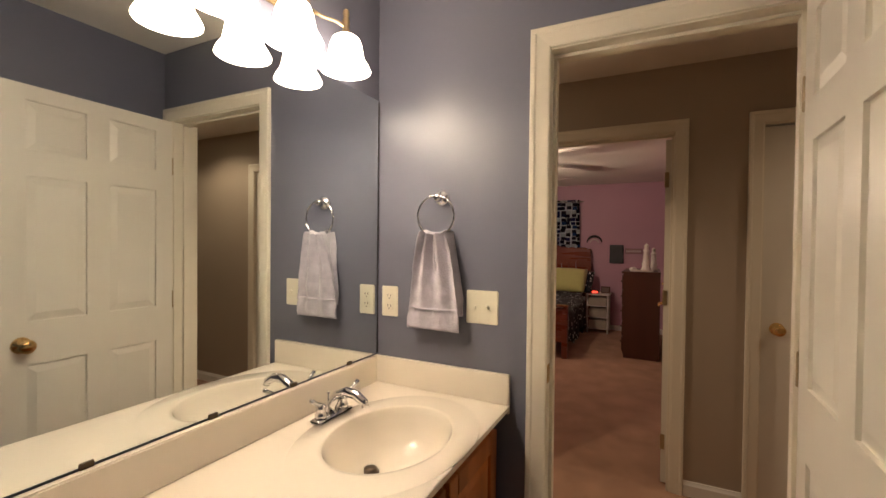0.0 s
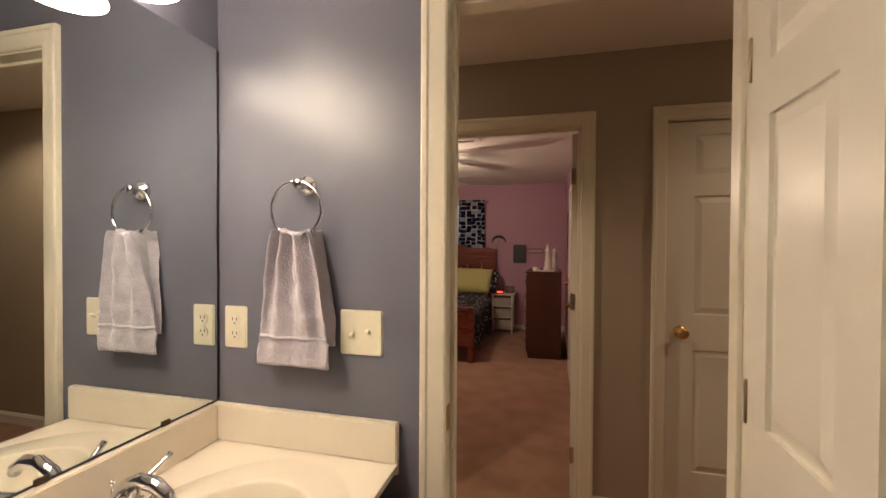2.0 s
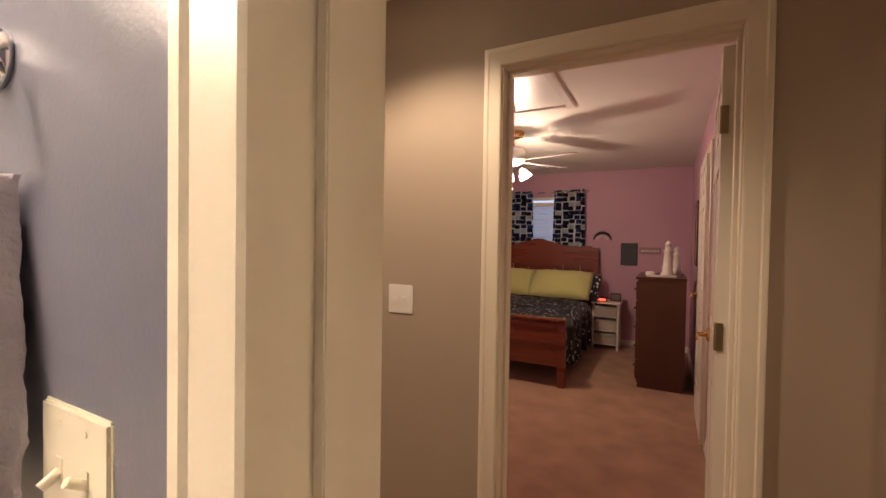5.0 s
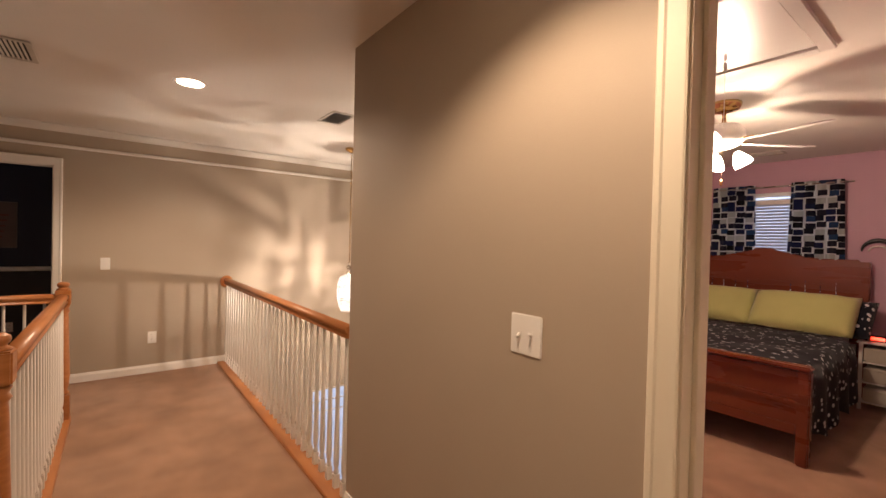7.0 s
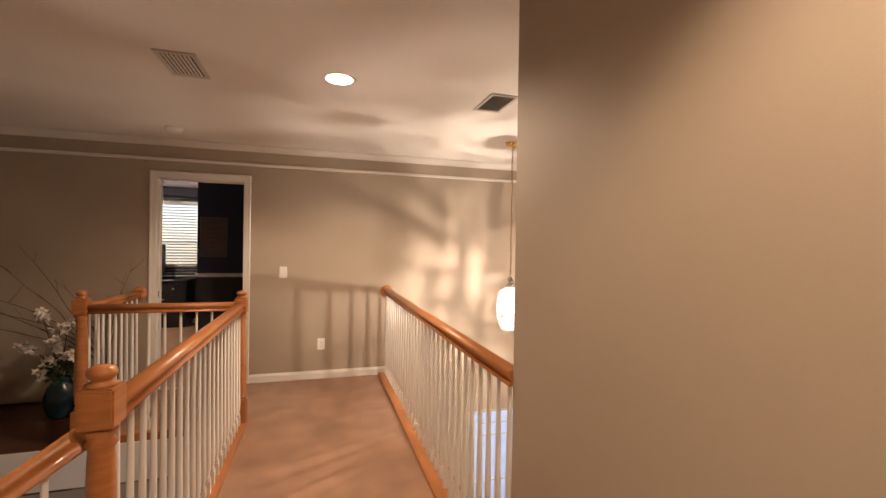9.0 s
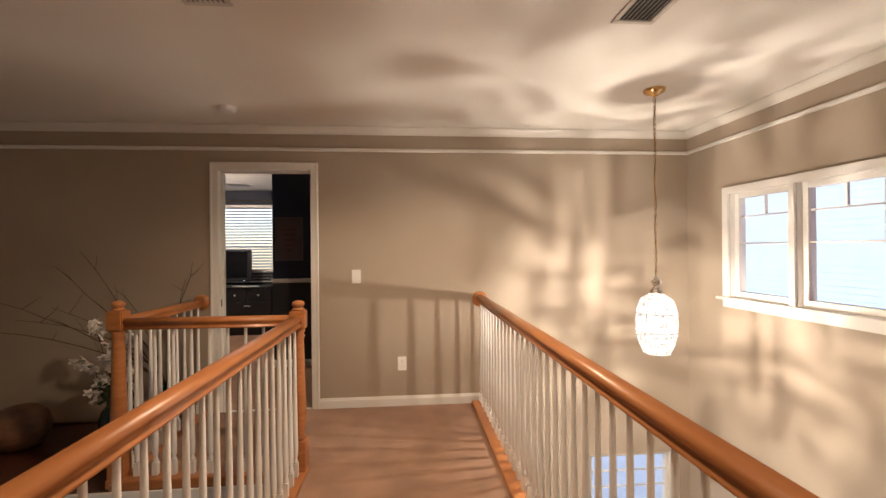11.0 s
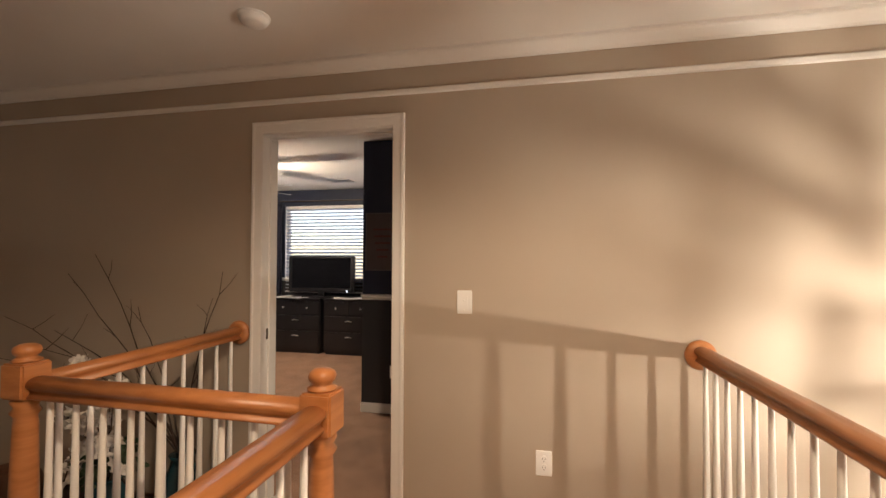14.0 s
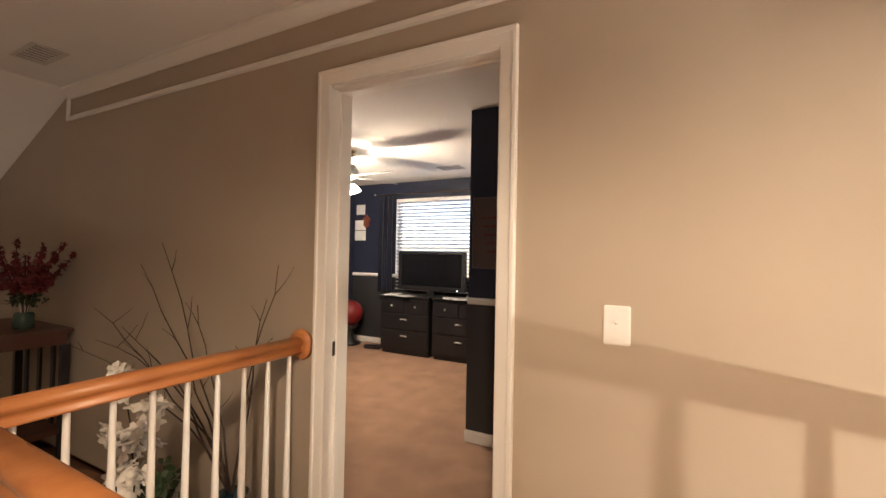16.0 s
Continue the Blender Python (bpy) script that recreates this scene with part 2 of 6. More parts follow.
# hall and landing
wall("wall_bedroom_side", "y", YH, 0.12, XC, 3.0, 0, H, tan_paint, pink_paint, "tan hall wall with the bedroom and closet doorways, mauve on its bedroom side", [(-0.545, 0.22, 0, 2.05), (0.588, 1.448, 0, 2.05)], tan_paint)
wall("wall_hall_end", "x", 3.0, 0.12, YT, 2.734, 0, H, tan_paint, tan_paint, "tan wall closing the end of the hall")
wall("wall_foyer_right", "x", XC - 0.0, 0.12, YH + 0.12, YF + 0.12, 0, H, tan_paint, pink_paint, "tan foyer side wall, mauve behind")
wall("wall_foyer_window", "y", YF, 0.12, XL - 0.12, XC, LOW, H, tan_paint, pink_paint, "tan two-storey foyer wall with a double window and the entrance below", [(-4.81, -4.284, 0.965, 1.775), (-4.236, -3.71, 0.965, 1.775)], white_paint)
wall("wall_study_side", "x", XL - 0.12, 0.12, -3.6, YF, 0, H, navy_paint, tan_paint, "tan landing wall with the study doorway, navy behind", [(0.435, 1.22, 0, 2.05)], tan_paint)
wall("wall_foyer_low_left", "x", XL - 0.12, 0.12, -3.6, YF, LOW, 0, tan_paint, tan_paint, "tan lower foyer wall with an entry window", [(3.60, 4.38, -2.3, -0.48)], white_paint)
wall("wall_foyer_low_right", "x", XC, 0.12, YH, YF, LOW, 0.0, tan_paint, tan_paint, "tan lower foyer side wall")
wall("wall_stairwell_far", "y", -3.72, 0.12, XL - 0.12, -0.86, LOW, H, tan_paint, tan_paint, "tan wall at the far side of the stairwell")
wall("wall_stair_side", "x", -0.98, 0.12, -3.6, -1.62, LOW, H, tan_paint, tan_paint, "tan wall beside the stairs")
wall("wall_stair_under", "x", -0.98, 0.12, -1.62, YT + 0.12, LOW, 0.0, tan_paint, tan_paint, "tan wall beside the stairs below the bathroom")
slab("floor_hall", XC, 3.0, YT + 0.004, YH, -0.3, FL, carpet, "tan carpeted hall floor")
slab("floor_landing", XL, XC, 1.37, 2.66, -0.3, FL, carpet, "tan carpeted landing floor, worn in paths")
slab("floor_study_approach", XL, -4.24, 0.30, 1.37, -0.3, FL, carpet, "tan carpeted floor before the study doorway")
slab("floor_ledge", XL, -4.24, -3.6, 0.30, -0.3, -0.02, dark_wood, "dark wood topped ledge beside the stairwell")
slab("floor_foyer", XL, -0.98, -3.6, YF, LOW - 0.1, LOW, dark_wood, "dark wooden ground-floor foyer floor")
slab("ceiling_hall", XC, 3.0, YT + 0.06, YH + 0.06, H, H + 0.1, ceiling_paint, "off-white textured hall ceiling", "ceiling")
slab("ceiling_landing", XL, XC, -1.85, YF + 0.06, H, H + 0.1, ceiling_paint, "off-white textured landing and foyer ceiling", "ceiling")
slab("ceiling_stair_side", XC, -0.92, -1.85, YT + 0.06, H, H + 0.1, ceiling_paint, "off-white ceiling over the stairs", "ceiling")
bm = bmesh.new()
vs = [bm.verts.new(v) for v in [(XL, -1.85, H), (-0.98, -1.85, H), (-0.98, -3.6, H - 0.78), (XL, -3.6, H - 0.78)]]
top = [bm.verts.new(v.co + Vector((0, 0, 0.1))) for v in vs]
bm.faces.new(vs)
bm.faces.new(top[::-1])
for i in range(4):
    bm.faces.new((vs[i], vs[(i + 1) % 4], top[(i + 1) % 4], top[i]))
setting("ceiling_slope", bm, ceiling_paint, "off-white ceiling sloping down over the stairwell", "ceiling")

# bedroom
wall("wall_bedroom_right", "x", 0.28, 0.12, 2.734, 7.52, 0, H, pink_paint, tan_paint, "mauve bedroom wall with a closet doorway")
wall("wall_bedroom_window", "y", 7.4, 0.12, -3.57, 0.28, 0, H, pink_paint, tan_paint, "mauve bedroom wall with a window over the bed", [(-2.06, -1.18, 0.9, 2.06)], white_paint)
wall("wall_bedroom_left", "x", -3.57, 0.12, 4.66, 7.4, 0, H, pink_paint, pink_paint, "mauve bedroom wall")
wall("wall_bedroom_step", "y", YF + 0.12, 0.01, -3.57, XC, 0, H, pink_paint, pink_paint, "mauve bedroom wall along the foyer")
bm = bmesh.new()
box(bm, XC + 0.06, 0.28, YH, 7.4, -0.3, -0.001)
box(bm, -3.50, XC + 0.06, YF + 0.06, 7.4, -0.3, -0.001)
setting("floor_bedroom", bm, carpet, "tan bedroom carpet", "floor")
slab("ceiling_bedroom", -3.57, 0.40, YH + 0.06, 7.52, H + 0.001, H + 0.1, ceiling_paint, "off-white bedroom ceiling", "ceiling")
wall("wall_closet_back", "y", 3.3, 0.12, 0.36, 3.0, 0, H, white_paint, white_paint, "white wall at the back of the closet")

# study
wall("wall_study_window", "x", -9.32, 0.12, -3.6, 0.43, 0, H, tan_paint, navy_paint, "navy study wall with a window", [(-1.84, -0.10, 0.80, 2.15)], white_paint)
wall("wall_study_left", "y", -2.75, 0.12, -9.2, XL - 0.12, 0, H, navy_paint, navy_paint, "navy study wall")
wall("wall_study_closet", "x", -6.92, 0.12, 0.43, 3.0, 0, H, navy_paint, navy_paint, "navy closet wall that juts into the study")
wall("wall_study_closet_side", "y", 0.43, 0.12, -9.2, -6.92, 0, H, navy_paint, navy_paint, "navy side of the closet in the study")
wall("wall_study_right", "y", 3.0, 0.12, -6.92, XL - 0.12, 0, H, navy_paint, navy_paint, "navy study end wall")
slab("floor_study", -9.2, XL, -2.75, 3.0, -0.3, -0.001, carpet, "tan study carpet")
slab("ceiling_study", -9.32, XL - 0.06, -2.75, 3.12, H + 0.001, H + 0.1, ceiling_paint, "off-white study ceiling", "ceiling")

# ground and sky outside
# Near-white ground colour stands in for daylight glare past the entry window.
slab("ground", -60, 40, -60, 80, LOW - 0.4, LOW - 0.3, make("glare_pale_ground", (0.74, 0.76, 0.80), 0.9, (0.60, 0.63, 0.66), 2.0), "ground around the house, coloured pale for daylight glare", "ground")

# ---- trim ----
CASING = [(0.0, 0.0), (0.0, 0.010), (0.005, 0.013), (0.030, 0.015), (0.044, 0.0165), (0.049, 0.020), (0.060, 0.020), (0.064, 0.017), (0.064, 0.0)]


def casing(name, axis, face, sign, b0, b1, high, label, low=0.0, four=False, mat=trim_paint):
    """Moulded trim round an opening b0..b1 up to high, on the wall face, standing out towards sign."""
    bm = bmesh.new()
    route = [(b0, low, -1, 0), (b0, high, -1, 1), (b1, high, 1, 1), (b1, low, 1, 0)]
    if four:
        route = [(b0, low, -1, -1), (b0, high, -1, 1), (b1, high, 1, 1), (b1, low, 1, -1), (b0, low, -1, -1)]
    rings = []
    for u, z, du, dz in route:
        ring = []
        for w, d in CASING:
            a, c = u + du * w, z + dz * w
            out = face + sign * d
            ring.append(bm.verts.new((out, a, c) if axis == "x" else (a, out, c)))
        rings.append(ring)
    k = len(CASING)
    for p, q in zip(rings, rings[1:]):
        for i in range(k):
            bm.faces.new((p[i], p[(i + 1) % k], q[(i + 1) % k], q[i]))
    bm.faces.new(rings[0])
    bm.faces.new(rings[-1][::-1])
    return setting(name, bm, mat, label, "trim")


def jamb(name, axis, pos, thick, b0, b1, high, label, stop=None, mat=trim_paint):
    """The lining of a doorway, 18 mm boards, with a door stop."""
    bm = bmesh.new()
    p0, p1 = pos - 0.003, pos + thick + 0.003

    def b(u0, u1, q0, q1, l, h):
        box(bm, q0, q1, u0, u1, l, h, 0.0015) if axis == "x" else box(bm, u0, u1, q0, q1, l, h, 0.0015)
    b(b0 - 0.02, b0, p0, p1, 0, high)
    b(b1, b1 + 0.02, p0, p1, 0, high)
    b(b0 - 0.02, b1 + 0.02, p0, p1, high, high + 0.02)
    if stop is not None:
        s0, s1 = stop, stop + 0.035
        b(b0, b0 + 0.011, s0, s1, 0, high - 0.011)
        b(b1 - 0.011, b1, s0, s1, 0, high - 0.011)
        b(b0, b1, s0, s1, high - 0.011, high)
    return setting(name, bm, mat, label, "trim")


BASE = [(0, 0), (0.014, 0), (0.014, 0.062), (0.010, 0.070), (0.006, 0.083), (0, 0.083)]


def baseboard(x0, y0, x1, y1, mat=white_paint, z=0.0):
    """Base trim along a wall, standing out to the right of the way from first to second point."""
    bm = bmesh.new()
    extrude_profile(bm, BASE, ((x0, y0, z), (x1, y1, z)))
    return setting("baseboard", bm, mat, "white moulded baseboard along the wall", "trim")


# doorways
jamb("door_frame_bathroom", "y", YT, TB, -0.196, 0.457, 2.03, "cream painted bathroom door lining", YT + 0.045)
casing("trim_bathroom_door", "y", YT, -1, -0.194, 0.462, 2.035, "cream moulded casing round the bathroom door")
casing("trim_bathroom_door_hall", "y", YT + TB, 1, -0.199, 0.462, 2.035, "cream moulded casing round the bathroom door, hall side")
jamb("door_frame_bedroom", "y", YH, 0.12, -0.525, 0.20, 2.03, "cream painted bedroom door lining", YH + 0.045)
casing("trim_bedroom_door", "y", YH, -1, -0.530, 0.205, 2.035, "cream moulded casing round the bedroom door")
casing("trim_bedroom_door_inside", "y", YH + 0.12, 1, -0.530, 0.205, 2.035, "cream moulded casing inside the bedroom")
jamb("door_frame_closet", "y", YH, 0.12, 0.608, 1.428, 2.03, "cream painted closet door lining", YH + 0.06)
casing("trim_closet_door", "y", YH, -1, 0.603, 1.433, 2.035, "cream moulded casing round the closet door")
jamb("door_frame_study", "x", XL - 0.12, 0.12, 0.455, 1.20, 2.03, "white painted study door lining", XL - 0.085, white_paint)
casing("trim_study_door", "x", XL, 1, 0.455, 1.20, 2.035, "white moulded casing round the study doorway", mat=white_paint)
casing("trim_study_door_inside", "x", XL - 0.12, -1, 0.455, 1.20, 2.035, "white moulded casing inside the study", mat=white_paint)

baseboard(XL, 1.264, XL, 2.66, z=FL)
baseboard(0.271, YH, 0.537, YH, z=FL)
baseboard(XC, YH, -0.60, YH, z=FL)
baseboard(1.50, YH, 3.0, YH, z=FL)
baseboard(3.0, YH, 3.0, YT + TB, z=FL)
baseboard(3.0, YT + TB, 0.53, YT + TB, z=FL)
baseboard(-0.265, YT + TB, -0.98, YT + TB, z=FL)
baseboard(0.28, 7.4, 0.28, 2.8)
baseboard(-3.45, 7.4, 0.28, 7.4)
baseboard(-9.2, -2.63, -9.2, 0.43)
baseboard(-9.2, 0.43, -6.80, 0.43)
baseboard(-6.80, 0.43, -6.80, 3.0)
baseboard(XL - 0.12, -2.63, -9.2, -2.63)

# picture-rail strip under the landing ceiling
bm = bmesh.new()
strip = [(0, 0), (0.016, 0.004), (0.016, 0.022), (0.008, 0.03), (0, 0.03)]
extrude_profile(bm, strip, ((XL, -1.87, 2.195), (XL, YF, 2.195)))
extrude_profile(bm, strip, ((XL, YF, 2.195), (XC, YF, 2.195)))
box(bm, XL, XL + 0.014, -1.90, -1.87, 2.195, H, 0.002)
setting("trim_strip", bm, white_paint, "thin white moulding strip below the landing ceiling", "trim")
bm = bmesh.new()
CROWN = [(0, 0), (0.010, 0), (0.014, 0.010), (0.022, 0.016), (0.046, 0.036), (0.052, 0.044), (0.060, 0.047), (0.060, 0.061), (0, 0.061)]
extrude_profile(bm, CROWN, ((XL, -1.868, 2.338), (XL, YF, 2.338)))
extrude_profile(bm, CROWN, ((XL, YF, 2.338), (XC, YF, 2.338)))
setting("trim_crown", bm, crown_paint, "off-white crown moulding along the landing and foyer walls", "trim")

# ---- doors ----
def door_leaf(name, place, turn, width, label, stile_w=None, panels=((0.29, 0.90), (1.075, 1.66), (1.76, 1.96)), mat=door_paint, hinge_side=1, knob_z=0.985, knobs=True, knob_mat=brass, lever=False, hinges=True, h=2.02):
    """A six-panel door: hinge at its origin, leaf along +x, 35 mm thick towards +y."""
    t = 0.035
    leaf = thing(name, place, label, "door", turn=turn)
    stile, mull = stile_w or 0.11 * width / 0.76 + 0.005, 0.10 * width / 0.76
    cols = [(stile, (width - mull) / 2), ((width + mull) / 2, width - stile)]
    bm = bmesh.new()
    box(bm, 0.002, width - 0.002, 0.009, t - 0.009, 0.012, h)
    xs = [(0, stile), (cols[0][1], cols[1][0]), (width - stile, width)]
    for a, b in xs:
        box(bm, a, b, 0, t, 0.01, h + 0.002)
    zs = [(0.01, panels[0][0])] + [(p[1], q[0]) for p, q in zip(panels, panels[1:])] + [(panels[-1][1], h + 0.002)]
    for a, b in cols:
        for l, u in zs:
            box(bm, a, b, 0, t, l, u)
    part("leaf", bm, mat, leaf)
    for a, b in cols:
        for l, u in panels:
            bm = bmesh.new()
            for y0, y1 in ((0.009, 0.001), (t - 0.009, t - 0.001)):
                lo = [bm.verts.new(v) for v in ((a + 0.006, y0, l + 0.006), (b - 0.006, y0, l + 0.006), (b - 0.006, y0, u - 0.006), (a + 0.006, y0, u - 0.006))]
                hi = [bm.verts.new(v) for v in ((a + 0.034, y1, l + 0.034), (b - 0.034, y1, l + 0.034), (b - 0.034, y1, u - 0.034), (a + 0.034, y1, u - 0.034))]
                for i in range(4):
                    bm.faces.new((lo[i], lo[(i + 1) % 4], hi[(i + 1) % 4], hi[i]))
                bm.faces.new(hi)
            part("panel", bm, mat, leaf)
    if knobs:
        for s in (1, -1):
            bm = bmesh.new()
            r = Matrix.Rotation(radians(90 * s), 4, "X")
            base = (width - 0.065, 0 if s == 1 else t, knob_z)
            if lever:
                lathe(bm, [(0.031, 0), (0.031, 0.006), (0.024, 0.012), (0.011, 0.016), (0.010, 0.045), (0.013, 0.050)], base, 16, r)
                tube(bm, [(base[0], base[1] - s * 0.045, knob_z), (base[0] - 0.05, base[1] - s * 0.05, knob_z + 0.004), (base[0] - 0.105, base[1] - s * 0.048, knob_z - 0.004)], 0.008, 8, [0.009, 0.008, 0.006])
            else:
                lathe(bm, [(0.033, 0), (0.033, 0.004), (0.028, 0.010), (0.012, 0.014), (0.011, 0.030), (0.017, 0.036), (0.026, 0.046), (0.028, 0.056), (0.024, 0.064), (0.010, 0.068)], base, 18, r)
            part("door_handle", bm, knob_mat, leaf, "polished brass lever" if lever else "polished brass knob", True)
        bm = bmesh.new()
        box(bm, width - 0.001, width + 0.0015, 0.005, t - 0.005, knob_z - 0.03, knob_z + 0.03)
        part("latch_plate", bm, knob_mat, leaf, "brass latch plate")
    if hinges:
        for z in (0.25, 1.10, 1.79):
            bm = bmesh.new()
            y = t + 0.002 if hinge_side > 0 else -0.002
            lathe(bm, [(0.002, -0.044), (0.0035, -0.041), (0.0035, 0.041), (0.002, 0.046)], (-0.003, y, z), 8)
            box(bm, -0.005, -0.001, min(y, 0.45 * t), max(y, 0.55 * t), z - 0.044, z + 0.044)
            part("hinge", bm, dull_brass, leaf, "dull brass hinge")
    return leaf


# bathroom door, swung into the bathroom
door_leaf("door_bathroom", (0.440, 1.284, 0), -92.0, 0.665, "open cream six-panel bathroom door with a brass knob", 0.080, hinge_side=-1)
# closet door, shut, hinged on its right
door_leaf("door_closet", (1.425, YH + 0.052, 0), 180.0, 0.814, "shut cream six-panel closet door with a brass knob", hinge_side=-1)
# bedroom door, swung into the bedroom against the mauve wall
door_leaf("door_bedroom", (0.196, YH + 0.125, 0), 87.0, 0.72, "open cream six-panel bedroom door with a brass lever", lever=True, hinge_side=1)
# a closet door in the bedroom's right wall
door_leaf("door_bedroom_closet", (0.276, 4.55, 0), 90.0, 0.70, "shut cream six-panel closet door in the mauve wall", lever=True, hinges=False)
casing("trim_bedroom_closet", "x", 0.28, -1, 4.54, 5.26, 2.035, "cream moulded casing round the bedroom closet door")

bm = bmesh.new()
box(bm, -0.196, -0.1935, YT + 0.008, YT + 0.038, 0.955, 1.015, 0.0008)
solid("strike_plate", bm, brass, "brass strike plate set in the bathroom door lining", "door hardware")
bm = bmesh.new()
box(bm, XL - 0.075, XL - 0.035, 0.455, 0.4575, 0.90, 0.96, 0.0008)
solid("strike_plate", bm, bronze, "dark strike plate set in the study door lining", "door hardware")


# ---- switch plates and outlets ----
def plate(name, face, u, z, width, height, axis, sign, kind, label, mat=plate_plastic, count=1):
    """A wall plate centred at u, z on a wall; kind: toggle, outlet, rocker."""
    turn = {("y", -1): 0, ("y", 1): 180, ("x", 1): 90, ("x", -1): -90}[(axis, sign)]
    place = (u, face, z) if axis == "y" else (face, u, z)
    ob = thing(name, place, label, "light switch" if kind != "outlet" else "electrical outlet", turn=turn)
    bm = bmesh.new()
    box(bm, -width / 2, width / 2, -0.0045, 0.004, -height / 2, height / 2, 0.003)
    part("cover_plate", bm, mat, ob)
    for i in range(count):
        c = (i - (count - 1) / 2) * 0.046
        if kind == "toggle":
            bm = bmesh.new()
            box(bm, c - 0.005, c + 0.005, -0.0055, -0.0045, -0.012, 0.012)
            tube(bm, [(c, -0.0045, 0), (c, -0.018, 0.009 * (1 if i % 2 else -1))], 0.0045, 6)
            part("toggle", bm, mat, ob)
        elif kind == "rocker":
            bm = bmesh.new()
            box(bm, c - 0.016, c + 0.016, -0.0065, -0.0045, -0.033, 0.033, 0.001)
            tube(bm, [(c, -0.006, 0.004), (c - 0.004, -0.011, 0.012)], 0.003, 6)
            part("toggle", bm, mat, ob)
        else:
            for dz in (-0.0195, 0.0195):
                bm = bmesh.new()
                lathe(bm, [(0.0165, 0), (0.0165, 0.0025)], (c, -0.0045, dz), 16, Matrix.Rotation(radians(90), 4, "X"))
                sock = part("socket", bm, mat, ob)
                bm = bmesh.new()
                box(bm, c - 0.0075, c - 0.0055, -0.0077, -0.0069, dz - 0.001, dz + 0.008)
                box(bm, c + 0.0055, c + 0.0075, -0.0077, -0.0069, dz - 0.001, dz + 0.007)
                box(bm, c - 0.002, c + 0.002, -0.0077, -0.0069, dz - 0.010, dz - 0.006)
                part("slot", bm, slot_dark, sock, "dark socket slots")
    for dz in ((-height * 0.36, height * 0.36) if kind != "outlet" else (0,)):
        for i in range(count):
            c = (i - (count - 1) / 2) * 0.046
            bm = bmesh.new()
            lathe(bm, [(0.0030, 0), (0.0025, 0.0008)], (c, -0.0045, dz), 8, Matrix.Rotation(radians(90), 4, "X"))
            part("screw", bm, mat, ob)
    return ob


plate("outlet", YT, -0.800, 1.183, 0.072, 0.116, "y", -1, "outlet", "ivory double outlet on the blue-grey wall beside the mirror")
plate("light_switch", YT, -0.420, 1.188, 0.118, 0.116, "y", -1, "toggle", "ivory double toggle switch behind the hand towel", count=2)
plate("light_switch", YH, -0.962, 1.148, 0.118, 0.120, "y", -1, "toggle", "ivory double toggle switch on the tan hall wall", count=2, mat=white_plastic)
plate("light_switch", XL, 1.575, 1.138, 0.074, 0.116, "x", 1, "rocker", "white dimmer switch beside the study doorway", mat=white_plastic)
plate("outlet", XL, 1.955, 0.388, 0.074, 0.118, "x", 1, "outlet", "white double outlet low on the landing wall", mat=white_plastic)
plate("outlet", -6.80, 0.72, 0.36, 0.07, 0.115, "x", 1, "outlet", "white outlet low on the navy wall", mat=white_plastic)

# ---- bathroom ----
# mirror
bm = bmesh.new()
box(bm, XB + 0.001, XB + 0.006, -1.1, YT - 0.012, 0.978, 1.955)
mirror = solid("wall_mirror", bm, mirror_mat, "large frameless wall mirror above the vanity", "mirror")
# Dark strip put in for the shade in the gap beside the mirror.
bm = bmesh.new()
box(bm, XB + 0.0005, XB + 0.004, YT - 0.0115, YT - 0.001, 0.978, 1.952)
solid("mirror_gap_shade", bm, slot_dark, "dark strip standing in for the shaded gap at the mirror's end", "mirror trim")
for i in range(9):
    bm = bmesh.new()
    y = 1.13 - i * 0.26
    box(bm, XB + 0.002, XB + 0.009, y - 0.012, y + 0.012, 0.972, 0.985, 0.001)
    solid("mirror_clip", bm, bronze, "small dark clip holding the mirror's lower edge", "mirror clip", "mirror clips")

